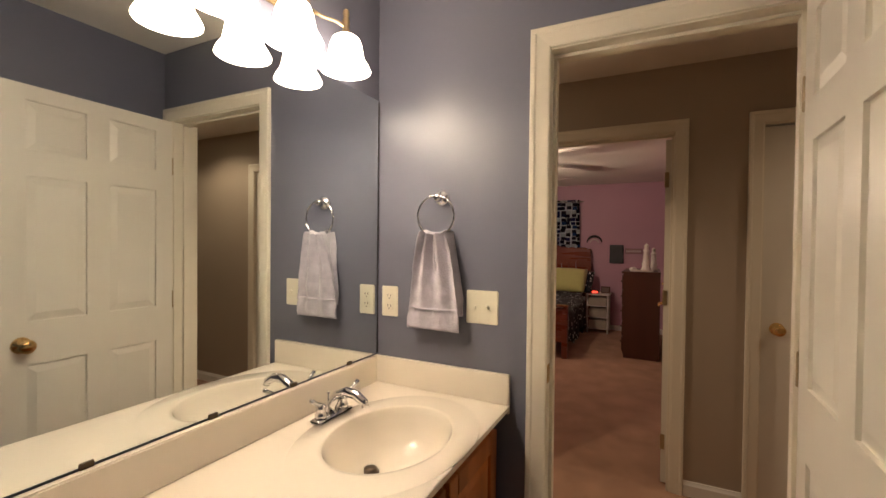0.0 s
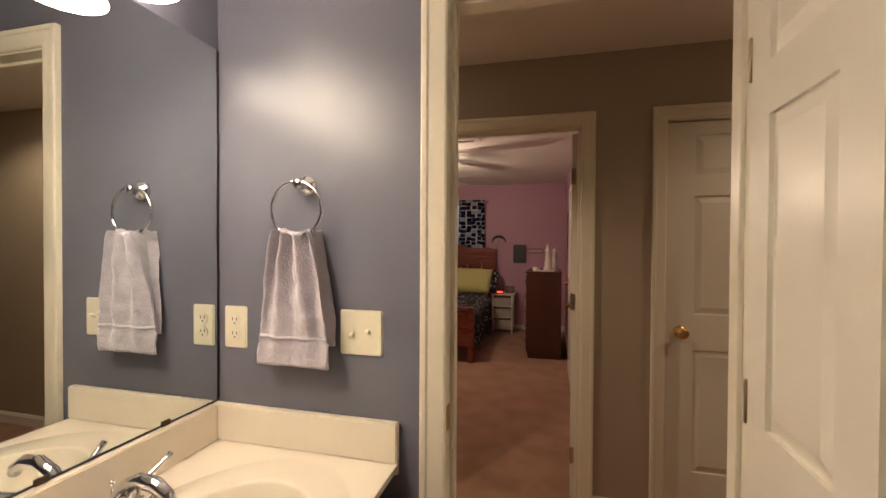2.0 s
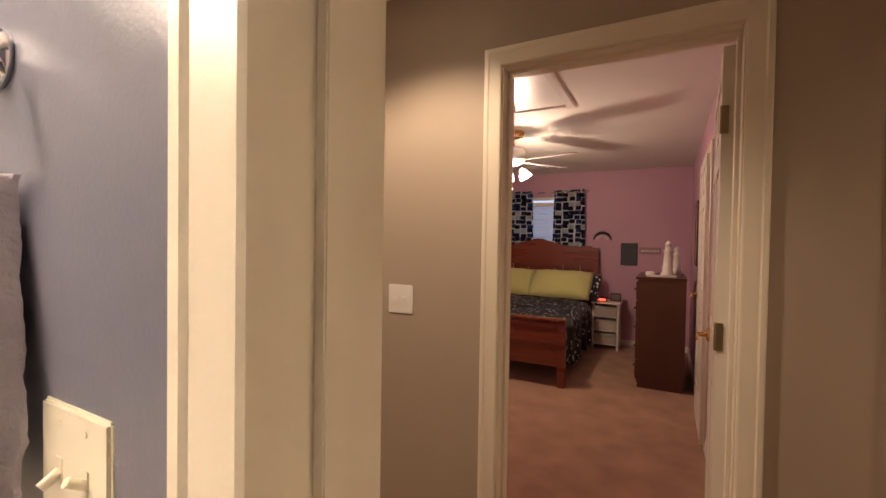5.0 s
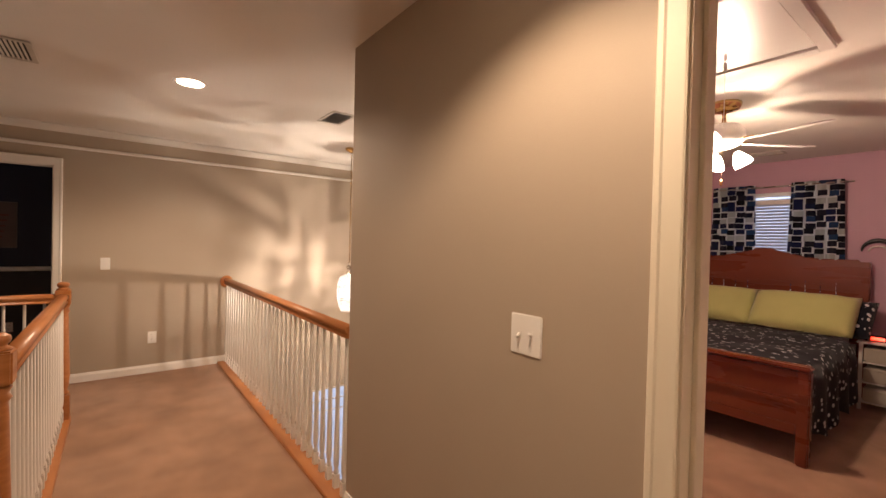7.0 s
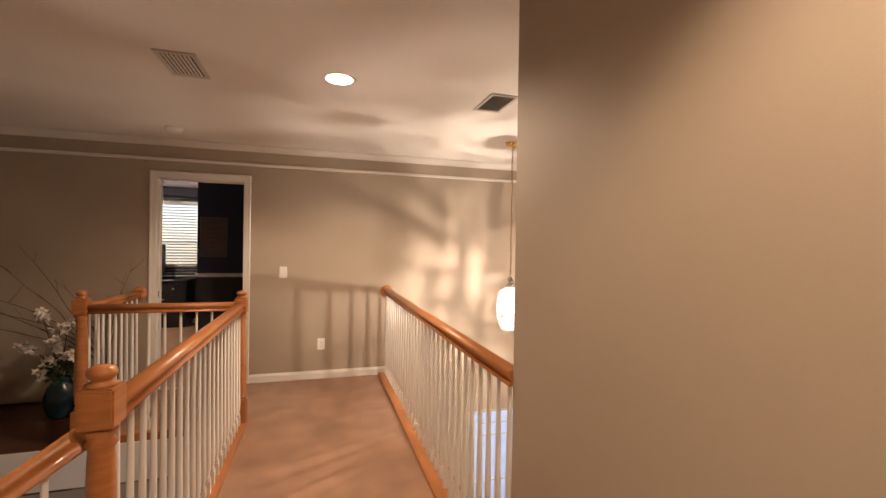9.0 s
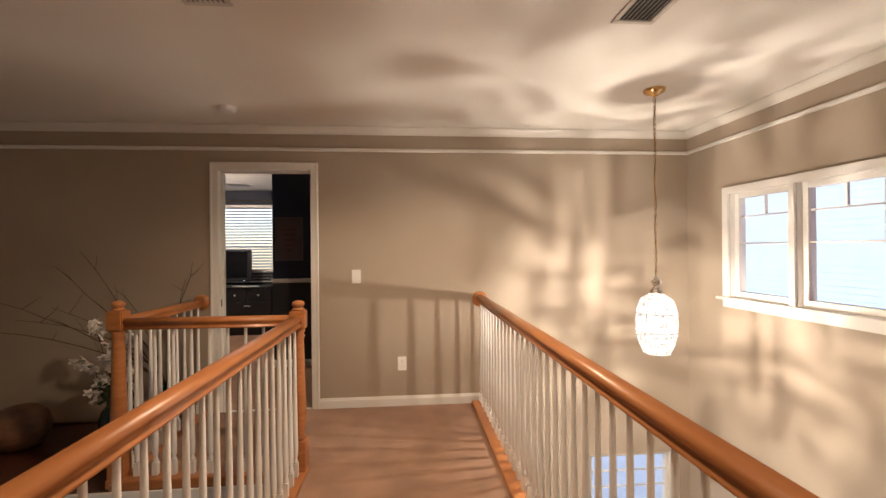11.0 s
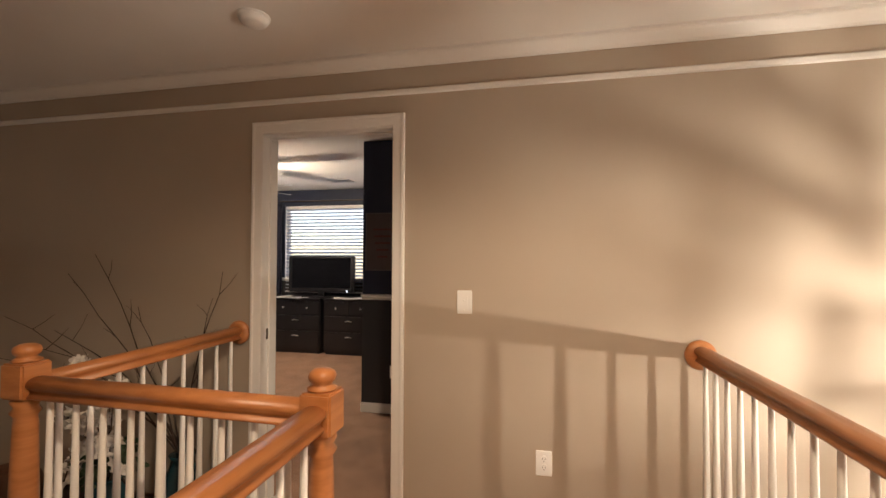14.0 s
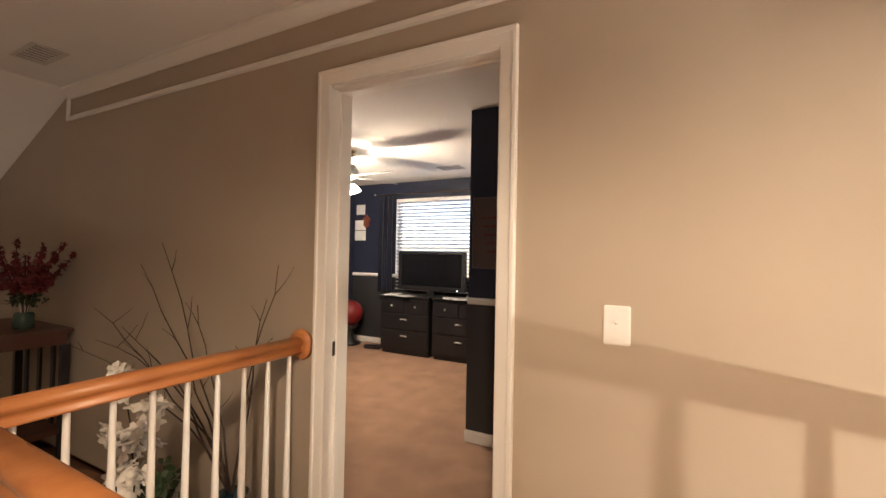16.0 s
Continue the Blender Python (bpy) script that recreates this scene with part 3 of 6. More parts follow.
# vanity: cabinet and one-piece top with a moulded oval basin
vanity = thing("vanity_cabinet", (XB, 0.12, 0), "oak vanity cabinet with panelled doors and brass pulls", "bathroom cabinet")
V0, V1, VD = -1.15, 1.165, 0.51
bm = bmesh.new()
box(bm, 0.0, VD - 0.02, V0, V1, 0.09, 0.70)
box(bm, VD - 0.04, VD - 0.02, V0, V1, 0.70, 0.84)
box(bm, 0.0, VD - 0.04, V1 - 0.02, V1, 0.70, 0.84)
box(bm, 0.0, VD - 0.09, V0, V1, 0.0, 0.09)
part("body", bm, oak_cab, vanity)
bay = (V1 - V0) / 6
for i in range(6):
    a, b = V0 + i * bay + 0.012, V0 + (i + 1) * bay - 0.012
    bm = bmesh.new()
    for y0, y1, z0, z1 in ((a, a + 0.055, 0.13, 0.79), (b - 0.055, b, 0.13, 0.79), (a + 0.055, b - 0.055, 0.13, 0.19), (a + 0.055, b - 0.055, 0.73, 0.79)):
        box(bm, VD - 0.02, VD, y0, y1, z0, z1, 0.002)
    box(bm, VD - 0.018, VD - 0.010, a + 0.04, b - 0.04, 0.16, 0.76)
    lo = [bm.verts.new((VD - 0.010, y, z)) for y, z in ((a + 0.057, 0.192), (b - 0.057, 0.192), (b - 0.057, 0.728), (a + 0.057, 0.728))]
    hi = [bm.verts.new((VD - 0.002, y, z)) for y, z in ((a + 0.085, 0.222), (b - 0.085, 0.222), (b - 0.085, 0.698), (a + 0.085, 0.698))]
    for k in range(4):
        bm.faces.new((lo[k], lo[(k + 1) % 4], hi[(k + 1) % 4], hi[k]))
    bm.faces.new(hi)
    d = part("door", bm, oak_cab, vanity)
    bm = bmesh.new()
    y = b - 0.03 if i % 2 == 0 else a + 0.03
    tube(bm, [(VD, y, 0.63), (VD + 0.022, y, 0.634), (VD + 0.026, y, 0.66), (VD + 0.022, y, 0.686), (VD, y, 0.69)], 0.004, 8)
    part("handle", bm, brass, d, "small brass pull", True)

top = thing("countertop", (XB, 0.12, 0.84), "cream cultured-marble vanity top with a moulded oval basin and backsplash", "countertop")
TD = 0.545
CX, CY, AX, AY = 0.315, 0.81, 0.165, 0.215
bm = bmesh.new()
N = 48
Y0, Y1 = V0 - 0.01, V1 + 0.015


def edge_point(a):
    dx, dy = math.cos(a), math.sin(a)
    k = min([((TD - CX) / dx) if dx > 1e-6 else 9, ((0.0 - CX) / dx) if dx < -1e-6 else 9, ((Y1 - CY) / dy) if dy > 1e-6 else 9, ((0.40 - CY) / dy) if dy < -1e-6 else 9])
    return CX + dx * k, CY + dy * k


angles = sorted([2 * math.pi * k / N for k in range(N)] + [math.atan2(y - CY, x - CX) % (2 * math.pi) for x, y in ((TD, Y1), (0, Y1), (0, 0.40), (TD, 0.40))])
prof = [(1.0, 0.030), (0.985, 0.026), (0.955, 0.010), (0.90, -0.020), (0.80, -0.058), (0.66, -0.086), (0.48, -0.102), (0.28, -0.110), (0.11, -0.113)]
rings = [[bm.verts.new((*edge_point(a), 0.030)) for a in angles]]
for k, z in [(1.55, 0.030), (1.50, 0.0285), (1.45, 0.030), (1.06, 0.030)]:
    rings.append([bm.verts.new((CX + min(k, 1.42 if k > 1.2 else k) * AX * math.cos(a) if k > 1.2 else CX + k * AX * math.cos(a), CY + k * AY * math.sin(a), z)) for a in angles])
for k, z in prof:
    rings.append([bm.verts.new((CX + k * AX * math.cos(a), CY + k * AY * math.sin(a) * (1 if k > 0.5 else 1), z)) for a in angles])
n = len(angles)
for p, q in zip(rings, rings[1:]):
    for i in range(n):
        f = bm.faces.new((p[i], p[(i + 1) % n], q[(i + 1) % n], q[i]))
        f.smooth = True
bm.faces.new(rings[-1])
box(bm, 0, TD, Y0, 0.40, 0.005, 0.030)
box(bm, TD - 0.012, TD, Y0, Y1, 0.010, 0.0295, 0.003)
box(bm, 0, TD, Y1 - 0.01, Y1, 0.0, 0.0295)
part("slab", bm, marble, top)
bm = bmesh.new()
box(bm, 0.0, 0.022, Y0, Y1 - 0.0205, 0.031, 0.131, 0.003)
part("backsplash", bm, marble, top)
bm = bmesh.new()
box(bm, 0.0, TD + 0.001, Y1 - 0.02, Y1 + 0.003, 0.031, 0.131, 0.003)
part("side_splash", bm, marble, top)

bm = bmesh.new()
lathe(bm, [(0.026, -0.004), (0.026, 0.003), (0.020, 0.006), (0.019, 0.013), (0.010, 0.016)], (0, 0, 0), 20)
ob = solid("sink_drain", bm, bronze, "metal pop-up drain stopper in the basin", "drain", smooth=True)
ob.location = (-0.622, 0.942, 0.84 - 0.103)

faucet = thing("faucet", (XB + 0.086, 0.950, 0.8705), "polished chrome two-handle basin faucet with a curved spout", "faucet", turn=0)
bm = bmesh.new()
box(bm, -0.026, 0.026, -0.085, 0.085, 0, 0.012, 0.006)
part("base_plate", bm, chrome, faucet, smooth=True)
bm = bmesh.new()
tube(bm, [(0, 0, 0.008), (0.0, 0, 0.042), (0.020, 0, 0.074), (0.060, 0, 0.093), (0.102, 0, 0.090), (0.135, 0, 0.070), (0.141, 0, 0.056)], 0.014, 14, [0.021, 0.018, 0.017, 0.0165, 0.016, 0.0145, 0.013])
part("spout", bm, chrome, faucet, smooth=True)
for s in (-1, 1):
    bm = bmesh.new()
    lathe(bm, [(0.021, 0.010), (0.020, 0.025), (0.016, 0.034), (0.017, 0.040), (0.018, 0.052), (0.010, 0.060)], (0, s * 0.055, 0), 16)
    h = part("valve", bm, chrome, faucet, smooth=True)
    bm = bmesh.new()
    tube(bm, [(0, s * 0.055, 0.054), (0.008, s * 0.075, 0.064), (0.014, s * 0.100, 0.080), (0.018, s * 0.118, 0.092)], 0.006, 10, [0.011, 0.008, 0.007, 0.008])
    part("handle", bm, chrome, h, "chrome lever", True)
bm = bmesh.new()
tube(bm, [(-0.018, 0, 0.01), (-0.018, 0, 0.075)], 0.003, 8)
lathe(bm, [(0.003, 0), (0.006, 0.004), (0.004, 0.01)], (-0.018, 0, 0.072), 10)
part("lift_rod", bm, chrome, faucet, smooth=True)

faucet.scale = (0.9, 0.9, 0.9)

# towel ring and towel
ring = thing("towel_ring", (-0.585, YT, 1.570), "chrome towel ring on the blue-grey wall", "towel ring")
bm = bmesh.new()
back = Matrix.Rotation(radians(90), 4, "X")
lathe(bm, [(0.030, 0), (0.030, 0.006), (0.021, 0.014), (0.011, 0.018), (0.011, 0.030), (0.014, 0.035), (0.014, 0.045), (0.007, 0.049)], (0.006, 0, 0), 18, back)
part("mount", bm, chrome, ring, smooth=True)
bm = bmesh.new()
R = 0.072
pts = [(R * math.sin(a), -0.040, -0.066 + R * math.cos(a)) for a in [2 * math.pi * k / 40 for k in range(41)]]
tube(bm, pts, 0.0045, 8)
part("ring", bm, chrome, ring, smooth=True)

bm = bmesh.new()
TW, TN, TM = 0.205, 44, 40


def towel_sheet(front):
    rows = []
    length = 0.341 if front else 0.29
    for j in range(TM + 1):
        v = j / TM
        w = 0.086 + (TW - 0.086) * min(1, v * 1.15) ** 0.62 if front else 0.10 + 0.085 * min(1, v * 1.3)
        row = []
        for i in range(TN + 1):
            u = i / TN
            fold = (1 - min(1, v)) ** 1.1 * 0.024 + 0.0022
            x = (u - 0.5) * w + (-0.004 * v if front else 0.004 * v)
            sag = (0.010 * (2 * u - 1) ** 2 - 0.002) * (1 - v)
            y = -0.040 + (-0.012 if front else 0.016) - (1 if front else -1) * fold * math.cos(u * 6 * math.pi + 0.7 * v + 1.1 * math.sin(4 * u + 2 * v)) - 0.007 * noise.noise(Vector((u * 4, v * 7, 1 if front else 7))) - 0.0022 * noise.noise(Vector((u * 9, v * 26, 3))) - (0.004 if front else 0)
            if front and (j in (27, 29, 31, 33)):
                y += 0.0030
            z = -0.128 - v * length + sag
            row.append((x, y, z))
        rows.append(row)
    return rows


def add_sheet(rows, thick):
    layers = []
    for off in (0, thick):
        layers.append([[bm.verts.new((x, y + off, z)) for x, y, z in row] for row in rows])
    nj, ni = len(rows), len(rows[0])
    for li, g in enumerate(layers):
        for j in range(nj - 1):
            for i in range(ni - 1):
                f = bm.faces.new((g[j][i], g[j][i + 1], g[j + 1][i + 1], g[j + 1][i]))
                f.smooth = True
    a, b = layers
    for j in range(nj - 1):
        for i in (0, ni - 1):
            bm.faces.new((a[j][i], a[j + 1][i], b[j + 1][i], b[j][i]))
    for i in range(ni - 1):
        for j in (0, nj - 1):
            bm.faces.new((a[j][i], a[j][i + 1], b[j][i + 1], b[j][i]))


band_cloth = make("woven_band", (0.56, 0.53, 0.60), 0.7, (0.50, 0.47, 0.54), 30.0, 0.5, 0.3, 400, sheen=0.2)
add_sheet(towel_sheet(True), 0.005)
add_sheet(towel_sheet(False), 0.005)
# the loop of cloth over the ring
prev = None
for k in range(9):
    a = math.pi * k / 8
    row = [bm.verts.new(((i / 20 - 0.5) * 0.088, -0.038 - 0.018 * math.cos(a) + 0.004 * math.cos(i / 20 * 6 * math.pi), -0.132 + 0.010 * (i / 10 - 1) ** 2 + 0.008 * math.sin(a))) for i in range(21)]
    if prev:
        for i in range(20):
            f = bm.faces.new((prev[i], prev[i + 1], row[i + 1], row[i]))
            f.smooth = True
    prev = row
towel = solid("hand_towel", bm, terry, "grey terry hand towel folded through the towel ring", "towel")
towel.location = (-0.582, YT, 1.571)
bm = bmesh.new()
add_sheet([[(x, y - 0.0012, z) for x, y, z in row] for row in towel_sheet(True)[31:33]], 0.001)
part("woven_band", bm, band_cloth, towel, "smooth paler woven band")

bulb_glow = glow("bulb_glow", (1.0, 0.80, 0.60), 136.0)
# light bar with bell shades
fixture = thing("vanity_light", (XB, 0.52, 2.118), "brass bath light with white frosted bell shades above the mirror", "wall light")
SHADES = [0.46, 0.25, 0.04, -0.17]
bm = bmesh.new()
box(bm, 0.0, 0.022, -0.22, 0.40, -0.05, 0.05, 0.008)
part("back_plate", bm, dull_brass, fixture)
for k, y in enumerate(SHADES):
    bm = bmesh.new()
    tube(bm, [(0.02, y - 0.07, 0.0), (0.05, y - 0.045, -0.02), (0.085, y - 0.015, -0.03), (0.105, y, -0.045)], 0.006, 8)
    lathe(bm, [(0.022, -0.085), (0.024, -0.075), (0.012, -0.058), (0.009, -0.045), (0.013, -0.030), (0.008, -0.015), (0.011, -0.004), (0.009, 0.006), (0.003, 0.012)], (0.105, y, 0), 14)
    arm = part("arm", bm, dull_brass, fixture, smooth=True)
    bm = bmesh.new()
    lathe(bm, [(0.075, -0.180), (0.076, -0.176), (0.069, -0.162), (0.057, -0.143), (0.052, -0.12), (0.048, -0.098), (0.040, -0.080), (0.024, -0.070)], (0.105, y, 0), 28, cap=False)
    lathe(bm, [(0.022, -0.075), (0.037, -0.084), (0.045, -0.101), (0.049, -0.12), (0.054, -0.143), (0.066, -0.162), (0.075, -0.180)], (0.105, y, 0), 28, cap=False)
    shade = part("shade", bm, shade_glow, fixture, "glowing white frosted glass bell shade", True)
    bm = bmesh.new()
    lathe(bm, [(0.006, -0.150), (0.018, -0.145), (0.024, -0.130), (0.020, -0.112), (0.010, -0.098), (0.010, -0.080)], (0.105, y, 0), 14)
    part("bulb", bm, bulb_glow, shade, "bright light bulb", True)


# ---- ceiling things ----
def can_light(x, y, label):
    ob = thing("recessed_light", (x, y, H), label, "ceiling light", "recessed ceiling lights")
    bm = bmesh.new()
    lathe(bm, [(0.078, 0.0), (0.095, -0.004), (0.100, -0.001), (0.100, 0.001)], (0, 0, 0), 32, cap=False)
    part("trim_ring", bm, white_paint, ob, smooth=True)
    bm = bmesh.new()
    lathe(bm, [(0.0001, -0.001), (0.077, -0.001), (0.077, 0.0)], (0, 0, 0), 32, cap=False)
    part("lens", bm, can_glow, ob, "glowing lens")


can_light(-3.30, 2.02, "lit recessed ceiling light over the landing")
can_light(-0.80, 2.08, "lit recessed ceiling light in the hall")
# Housing for the added fill at the unseen hall end.
can_light(1.70, 2.08, "added recessed light at the hall's unseen end")


def ceiling_vent(x, y, wx, wy, slats, label, z=H):
    ob = thing("ceiling_vent", (x, y, z), label, "air vent", "ceiling vents")
    bm = bmesh.new()
    for a in ((-wx / 2, -wx / 2 + 0.025, -wy / 2, wy / 2), (wx / 2 - 0.025, wx / 2, -wy / 2, wy / 2), (-wx / 2 + 0.025, wx / 2 - 0.025, -wy / 2, -wy / 2 + 0.025), (-wx / 2 + 0.025, wx / 2 - 0.025, wy / 2 - 0.025, wy / 2)):
        box(bm, *a, -0.008, 0.001, 0.002)
    part("frame", bm, vent_white, ob)
    # Flat dark sheet painted in for the shade of the duct.
    bm = bmesh.new()
    box(bm, -wx / 2 + 0.02, wx / 2 - 0.02, -wy / 2 + 0.02, wy / 2 - 0.02, -0.002, -0.001)
    part("duct_shade", bm, slot_dark, ob, "dark sheet standing in for the shaded duct opening")
    for i in range(slats):
        y0 = -wy / 2 + 0.03 + (wy - 0.06) * (i + 0.5) / slats
        bm = bmesh.new()
        m = Matrix.Translation((0, y0, -0.006)) @ Matrix.Rotation(radians(42), 4, "X")
        bmesh.ops.create_cube(bm, size=1, matrix=m @ Matrix.Diagonal((wx - 0.05, 0.011, 0.0015, 1)))
        part("slat", bm, vent_white, ob)
    return ob


ceiling_vent(-3.36, 1.19, 0.34, 0.20, 7, "white slatted ceiling vent over the landing")
ceiling_vent(-3.38, 3.05, 0.34, 0.20, 7, "white slatted ceiling vent above the foyer")
ceiling_vent(-4.98, -1.36, 0.16, 0.30, 6, "white slatted ceiling vent near the sloped ceiling")
ceiling_vent(-1.55, 6.85, 0.30, 0.2, 8, "white slatted ceiling vent in the bedroom")
ceiling_vent(-8.55, -0.62, 0.20, 0.30, 8, "white slatted ceiling vent in the study")

smoke = thing("smoke_detector", (-4.85, 0.72, H), "round white smoke detector on the landing ceiling", "smoke detector")
bm = bmesh.new()
lathe(bm, [(0.055, 0.0), (0.062, -0.004), (0.062, -0.016), (0.054, -0.030), (0.040, -0.036), (0.0, -0.037)][:-1][::-1], (0, 0, 0), 28)
part("housing", bm, white_plastic, smoke, smooth=True)
bm = bmesh.new()
lathe(bm, [(0.058, -0.010), (0.068, -0.006), (0.068, 0.0)], (0, 0, 0), 28)
part("base_ring", bm, white_plastic, smoke, smooth=True)

# attic hatch in the bedroom
hatch = thing("attic_hatch", (-0.98, 3.93, H), "white attic hatch with pull cord in the bedroom ceiling", "attic hatch")
bm = bmesh.new()
for a in ((-0.42, -0.36, -0.42, 0.42), (0.32, 0.38, -0.42, 0.42), (-0.36, 0.32, -0.42, -0.36), (-0.36, 0.32, 0.36, 0.42)):
    box(bm, *a, -0.018, 0.0, 0.004)
part("frame", bm, white_paint, hatch)
bm = bmesh.new()
box(bm, -0.355, 0.315, -0.355, 0.355, -0.006, 0.0, 0.002)
part("panel", bm, white_paint, hatch)
bm = bmesh.new()
tube(bm, [(-0.02, 0.22, -0.006), (-0.02, 0.22, -0.35)], 0.0018, 6)
lathe(bm, [(0.004, -0.06), (0.010, -0.055), (0.010, -0.02), (0.005, -0.01)], (-0.02, 0.22, 0.0), 10)
part("pull_cord", bm, white_plastic, hatch)


def ceiling_fan(place, turn, label, blade_mat, drop=0.28):
    fan = thing("ceiling_fan", place, label, "ceiling fan", turn=turn)
    bm = bmesh.new()
    lathe(bm, [(0.05, -0.055), (0.085, -0.045), (0.10, -0.018), (0.10, 0.0)], (0, 0, 0), 24)
    lathe(bm, [(0.012, -0.14), (0.012, -0.04)], (0, 0, 0), 10)
    part("canopy", bm, brass, fan, "brass canopy and rod", True)
    bm = bmesh.new()
    lathe(bm, [(0.05, -0.30), (0.10, -0.28), (0.125, -0.25), (0.125, -0.19), (0.09, -0.15), (0.02, -0.13)], (0, 0, 0), 28)
    part("motor", bm, white_plastic, fan, smooth=True)
    for k in range(5):
        bm = bmesh.new()
        a = 2 * math.pi * k / 5
        m = Matrix.Rotation(a, 4, "Z") @ Matrix.Translation((0, 0, -0.27)) @ Matrix.Rotation(radians(10), 4, "X")
        outline = [(0.16, -0.045), (0.30, -0.062), (0.55, -0.070), (0.60, -0.055), (0.615, 0.0), (0.60, 0.055), (0.55, 0.070), (0.30, 0.062), (0.16, 0.045)]
        lo = [bm.verts.new(m @ Vector((x, y, 0))) for x, y in outline]
        hi = [bm.verts.new(m @ Vector((x, y, 0.007))) for x, y in outline]
        bm.faces.new(lo[::-1])
        bm.faces.new(hi)
        for i in range(len(outline)):
            bm.faces.new((lo[i], lo[(i + 1) % len(outline)], hi[(i + 1) % len(outline)], hi[i]))
        blade = part("blade", bm, blade_mat, fan)
        bm = bmesh.new()
        tube(bm, [m @ Vector((0.08, 0, 0.01)), m @ Vector((0.13, 0, 0.012)), m @ Vector((0.20, 0, 0.010))], 0.008, 6)
        part("blade_arm", bm, brass, blade, "brass blade arm", True)
    for k in range(3):
        a = 2 * math.pi * k / 3 + 0.5
        m = Matrix.Rotation(a, 4, "Z") @ Matrix.Translation((0.075, 0, -0.335)) @ Matrix.Rotation(radians(-28), 4, "Y")
        bm = bmesh.new()
        lathe(bm, [(0.058, -0.095), (0.052, -0.07), (0.040, -0.04), (0.022, -0.008), (0.016, 0.0)], (0, 0, 0), 20, m)
        part("shade", bm, fan_glow, fan, "glowing bell glass shade", True)
    bm = bmesh.new()
    tube(bm, [(0.03, -0.05, -0.30), (0.03, -0.05, -0.52)], 0.0015, 6)
    lathe(bm, [(0.003, -0.56), (0.009, -0.55), (0.009, -0.53), (0.003, -0.52)], (0.03, -0.05, 0), 10)
    part("pull_chain", bm, brass, fan)
    return fan


ceiling_fan((-1.26, 4.90, H), -17, "white ceiling fan with lit glass shades in the bedroom", white_plastic)
ceiling_fan((-7.38, -1.24, H), 14, "white ceiling fan with lit glass shades in the study", white_plastic)

# pendant over the foyer
pend = thing("pendant_light", (-4.34, 3.64, H), "hanging foyer lantern with a ribbed glass shade and brass fittings", "pendant light")
bm = bmesh.new()
lathe(bm, [(0.012, -0.045), (0.03, -0.035), (0.062, -0.020), (0.070, -0.006), (0.070, 0.0)], (0, 0, 0), 28)
part("canopy", bm, brass, pend, smooth=True)
bm = bmesh.new()
for i in range(40):
    z = -0.05 - i * 0.0295
    pts = []
    for k in range(9):
        a = 2 * math.pi * k / 8
        u, v = 0.008 * math.cos(a), 0.021 * math.sin(a)
        pts.append((u, 0, z - 0.015 + v) if i % 2 else (0, u, z - 0.015 + v))
    tube(bm, pts, 0.0018, 5)
part("chain", bm, brass, pend, "brass chain")
bm = bmesh.new()
tube(bm, [(0.006 * math.sin(k * 1.1), 0.006 * math.cos(k * 1.1), -0.04 - 0.06 * k) for k in range(21)], 0.0025, 6)
part("cord", bm, bronze, pend, "dark lamp cord")
bm = bmesh.new()
lathe(bm, [(0.040, -1.345), (0.042, -1.337), (0.034, -1.322), (0.022, -1.305), (0.016, -1.290), (0.030, -1.275), (0.033, -1.262), (0.022, -1.248), (0.010, -1.240), (0.008, -1.225)], (0, 0, 0), 24)
part("cap", bm, nickel, pend, "brushed metal cap", True)
PROFILE = [(0.079, -1.735), (0.105, -1.680), (0.122, -1.607), (0.127, -1.530), (0.121, -1.452), (0.098, -1.380), (0.042, -1.345)]
shade_mat = bpy.data.materials.new("ribbed_lantern_glass")
shade_mat.use_nodes = True
nt = shade_mat.node_tree
nt.nodes.clear()
out = nt.nodes.new("ShaderNodeOutputMaterial")
mixs = nt.nodes.new("ShaderNodeMixShader")
em = nt.nodes.new("ShaderNodeEmission")
em.inputs["Color"].default_value, em.inputs["Strength"].default_value = (1.0, 0.90, 0.76, 1), 1.05
tr = nt.nodes.new("ShaderNodeBsdfTransparent")
co = nt.nodes.new("ShaderNodeTexCoord")
ripples = []
for stretch, warp in (((75.0, 75.0, 6.0), 0.8), ((12.0, 12.0, 85.0), 1.0)):
    mp = nt.nodes.new("ShaderNodeMapping")
    mp.inputs["Scale"].default_value = stretch
    nz = nt.nodes.new("ShaderNodeTexNoise")
    nz.inputs["Scale"].default_value, nz.inputs["Detail"].default_value, nz.inputs["Distortion"].default_value = 1.0, 2.0, warp
    nt.links.new(co.outputs["Object"], mp.inputs["Vector"])
    nt.links.new(mp.outputs[0], nz.inputs["Vector"])
    ripples.append(nz)
av = nt.nodes.new("ShaderNodeMath")
av.operation = "ADD"
ra = nt.nodes.new("ShaderNodeMapRange")
ra.inputs["From Min"].default_value, ra.inputs["From Max"].default_value = 0.92, 1.08
ra.inputs["To Min"].default_value, ra.inputs["To Max"].default_value = 0.88, 0.06
for a, b in ((ripples[0].outputs["Fac"], av.inputs[0]), (ripples[1].outputs["Fac"], av.inputs[1]), (av.outputs[0], ra.inputs["Value"]), (ra.outputs[0], mixs.inputs[0]), (tr.outputs[0], mixs.inputs[1]), (em.outputs[0], mixs.inputs[2]), (mixs.outputs[0], out.inputs["Surface"])):
    nt.links.new(a, b)
bm = bmesh.new()
lathe(bm, PROFILE, (0, 0, 0), 32, cap=False)
part("shade", bm, shade_mat, pend, "glowing ribbed glass shade", True)
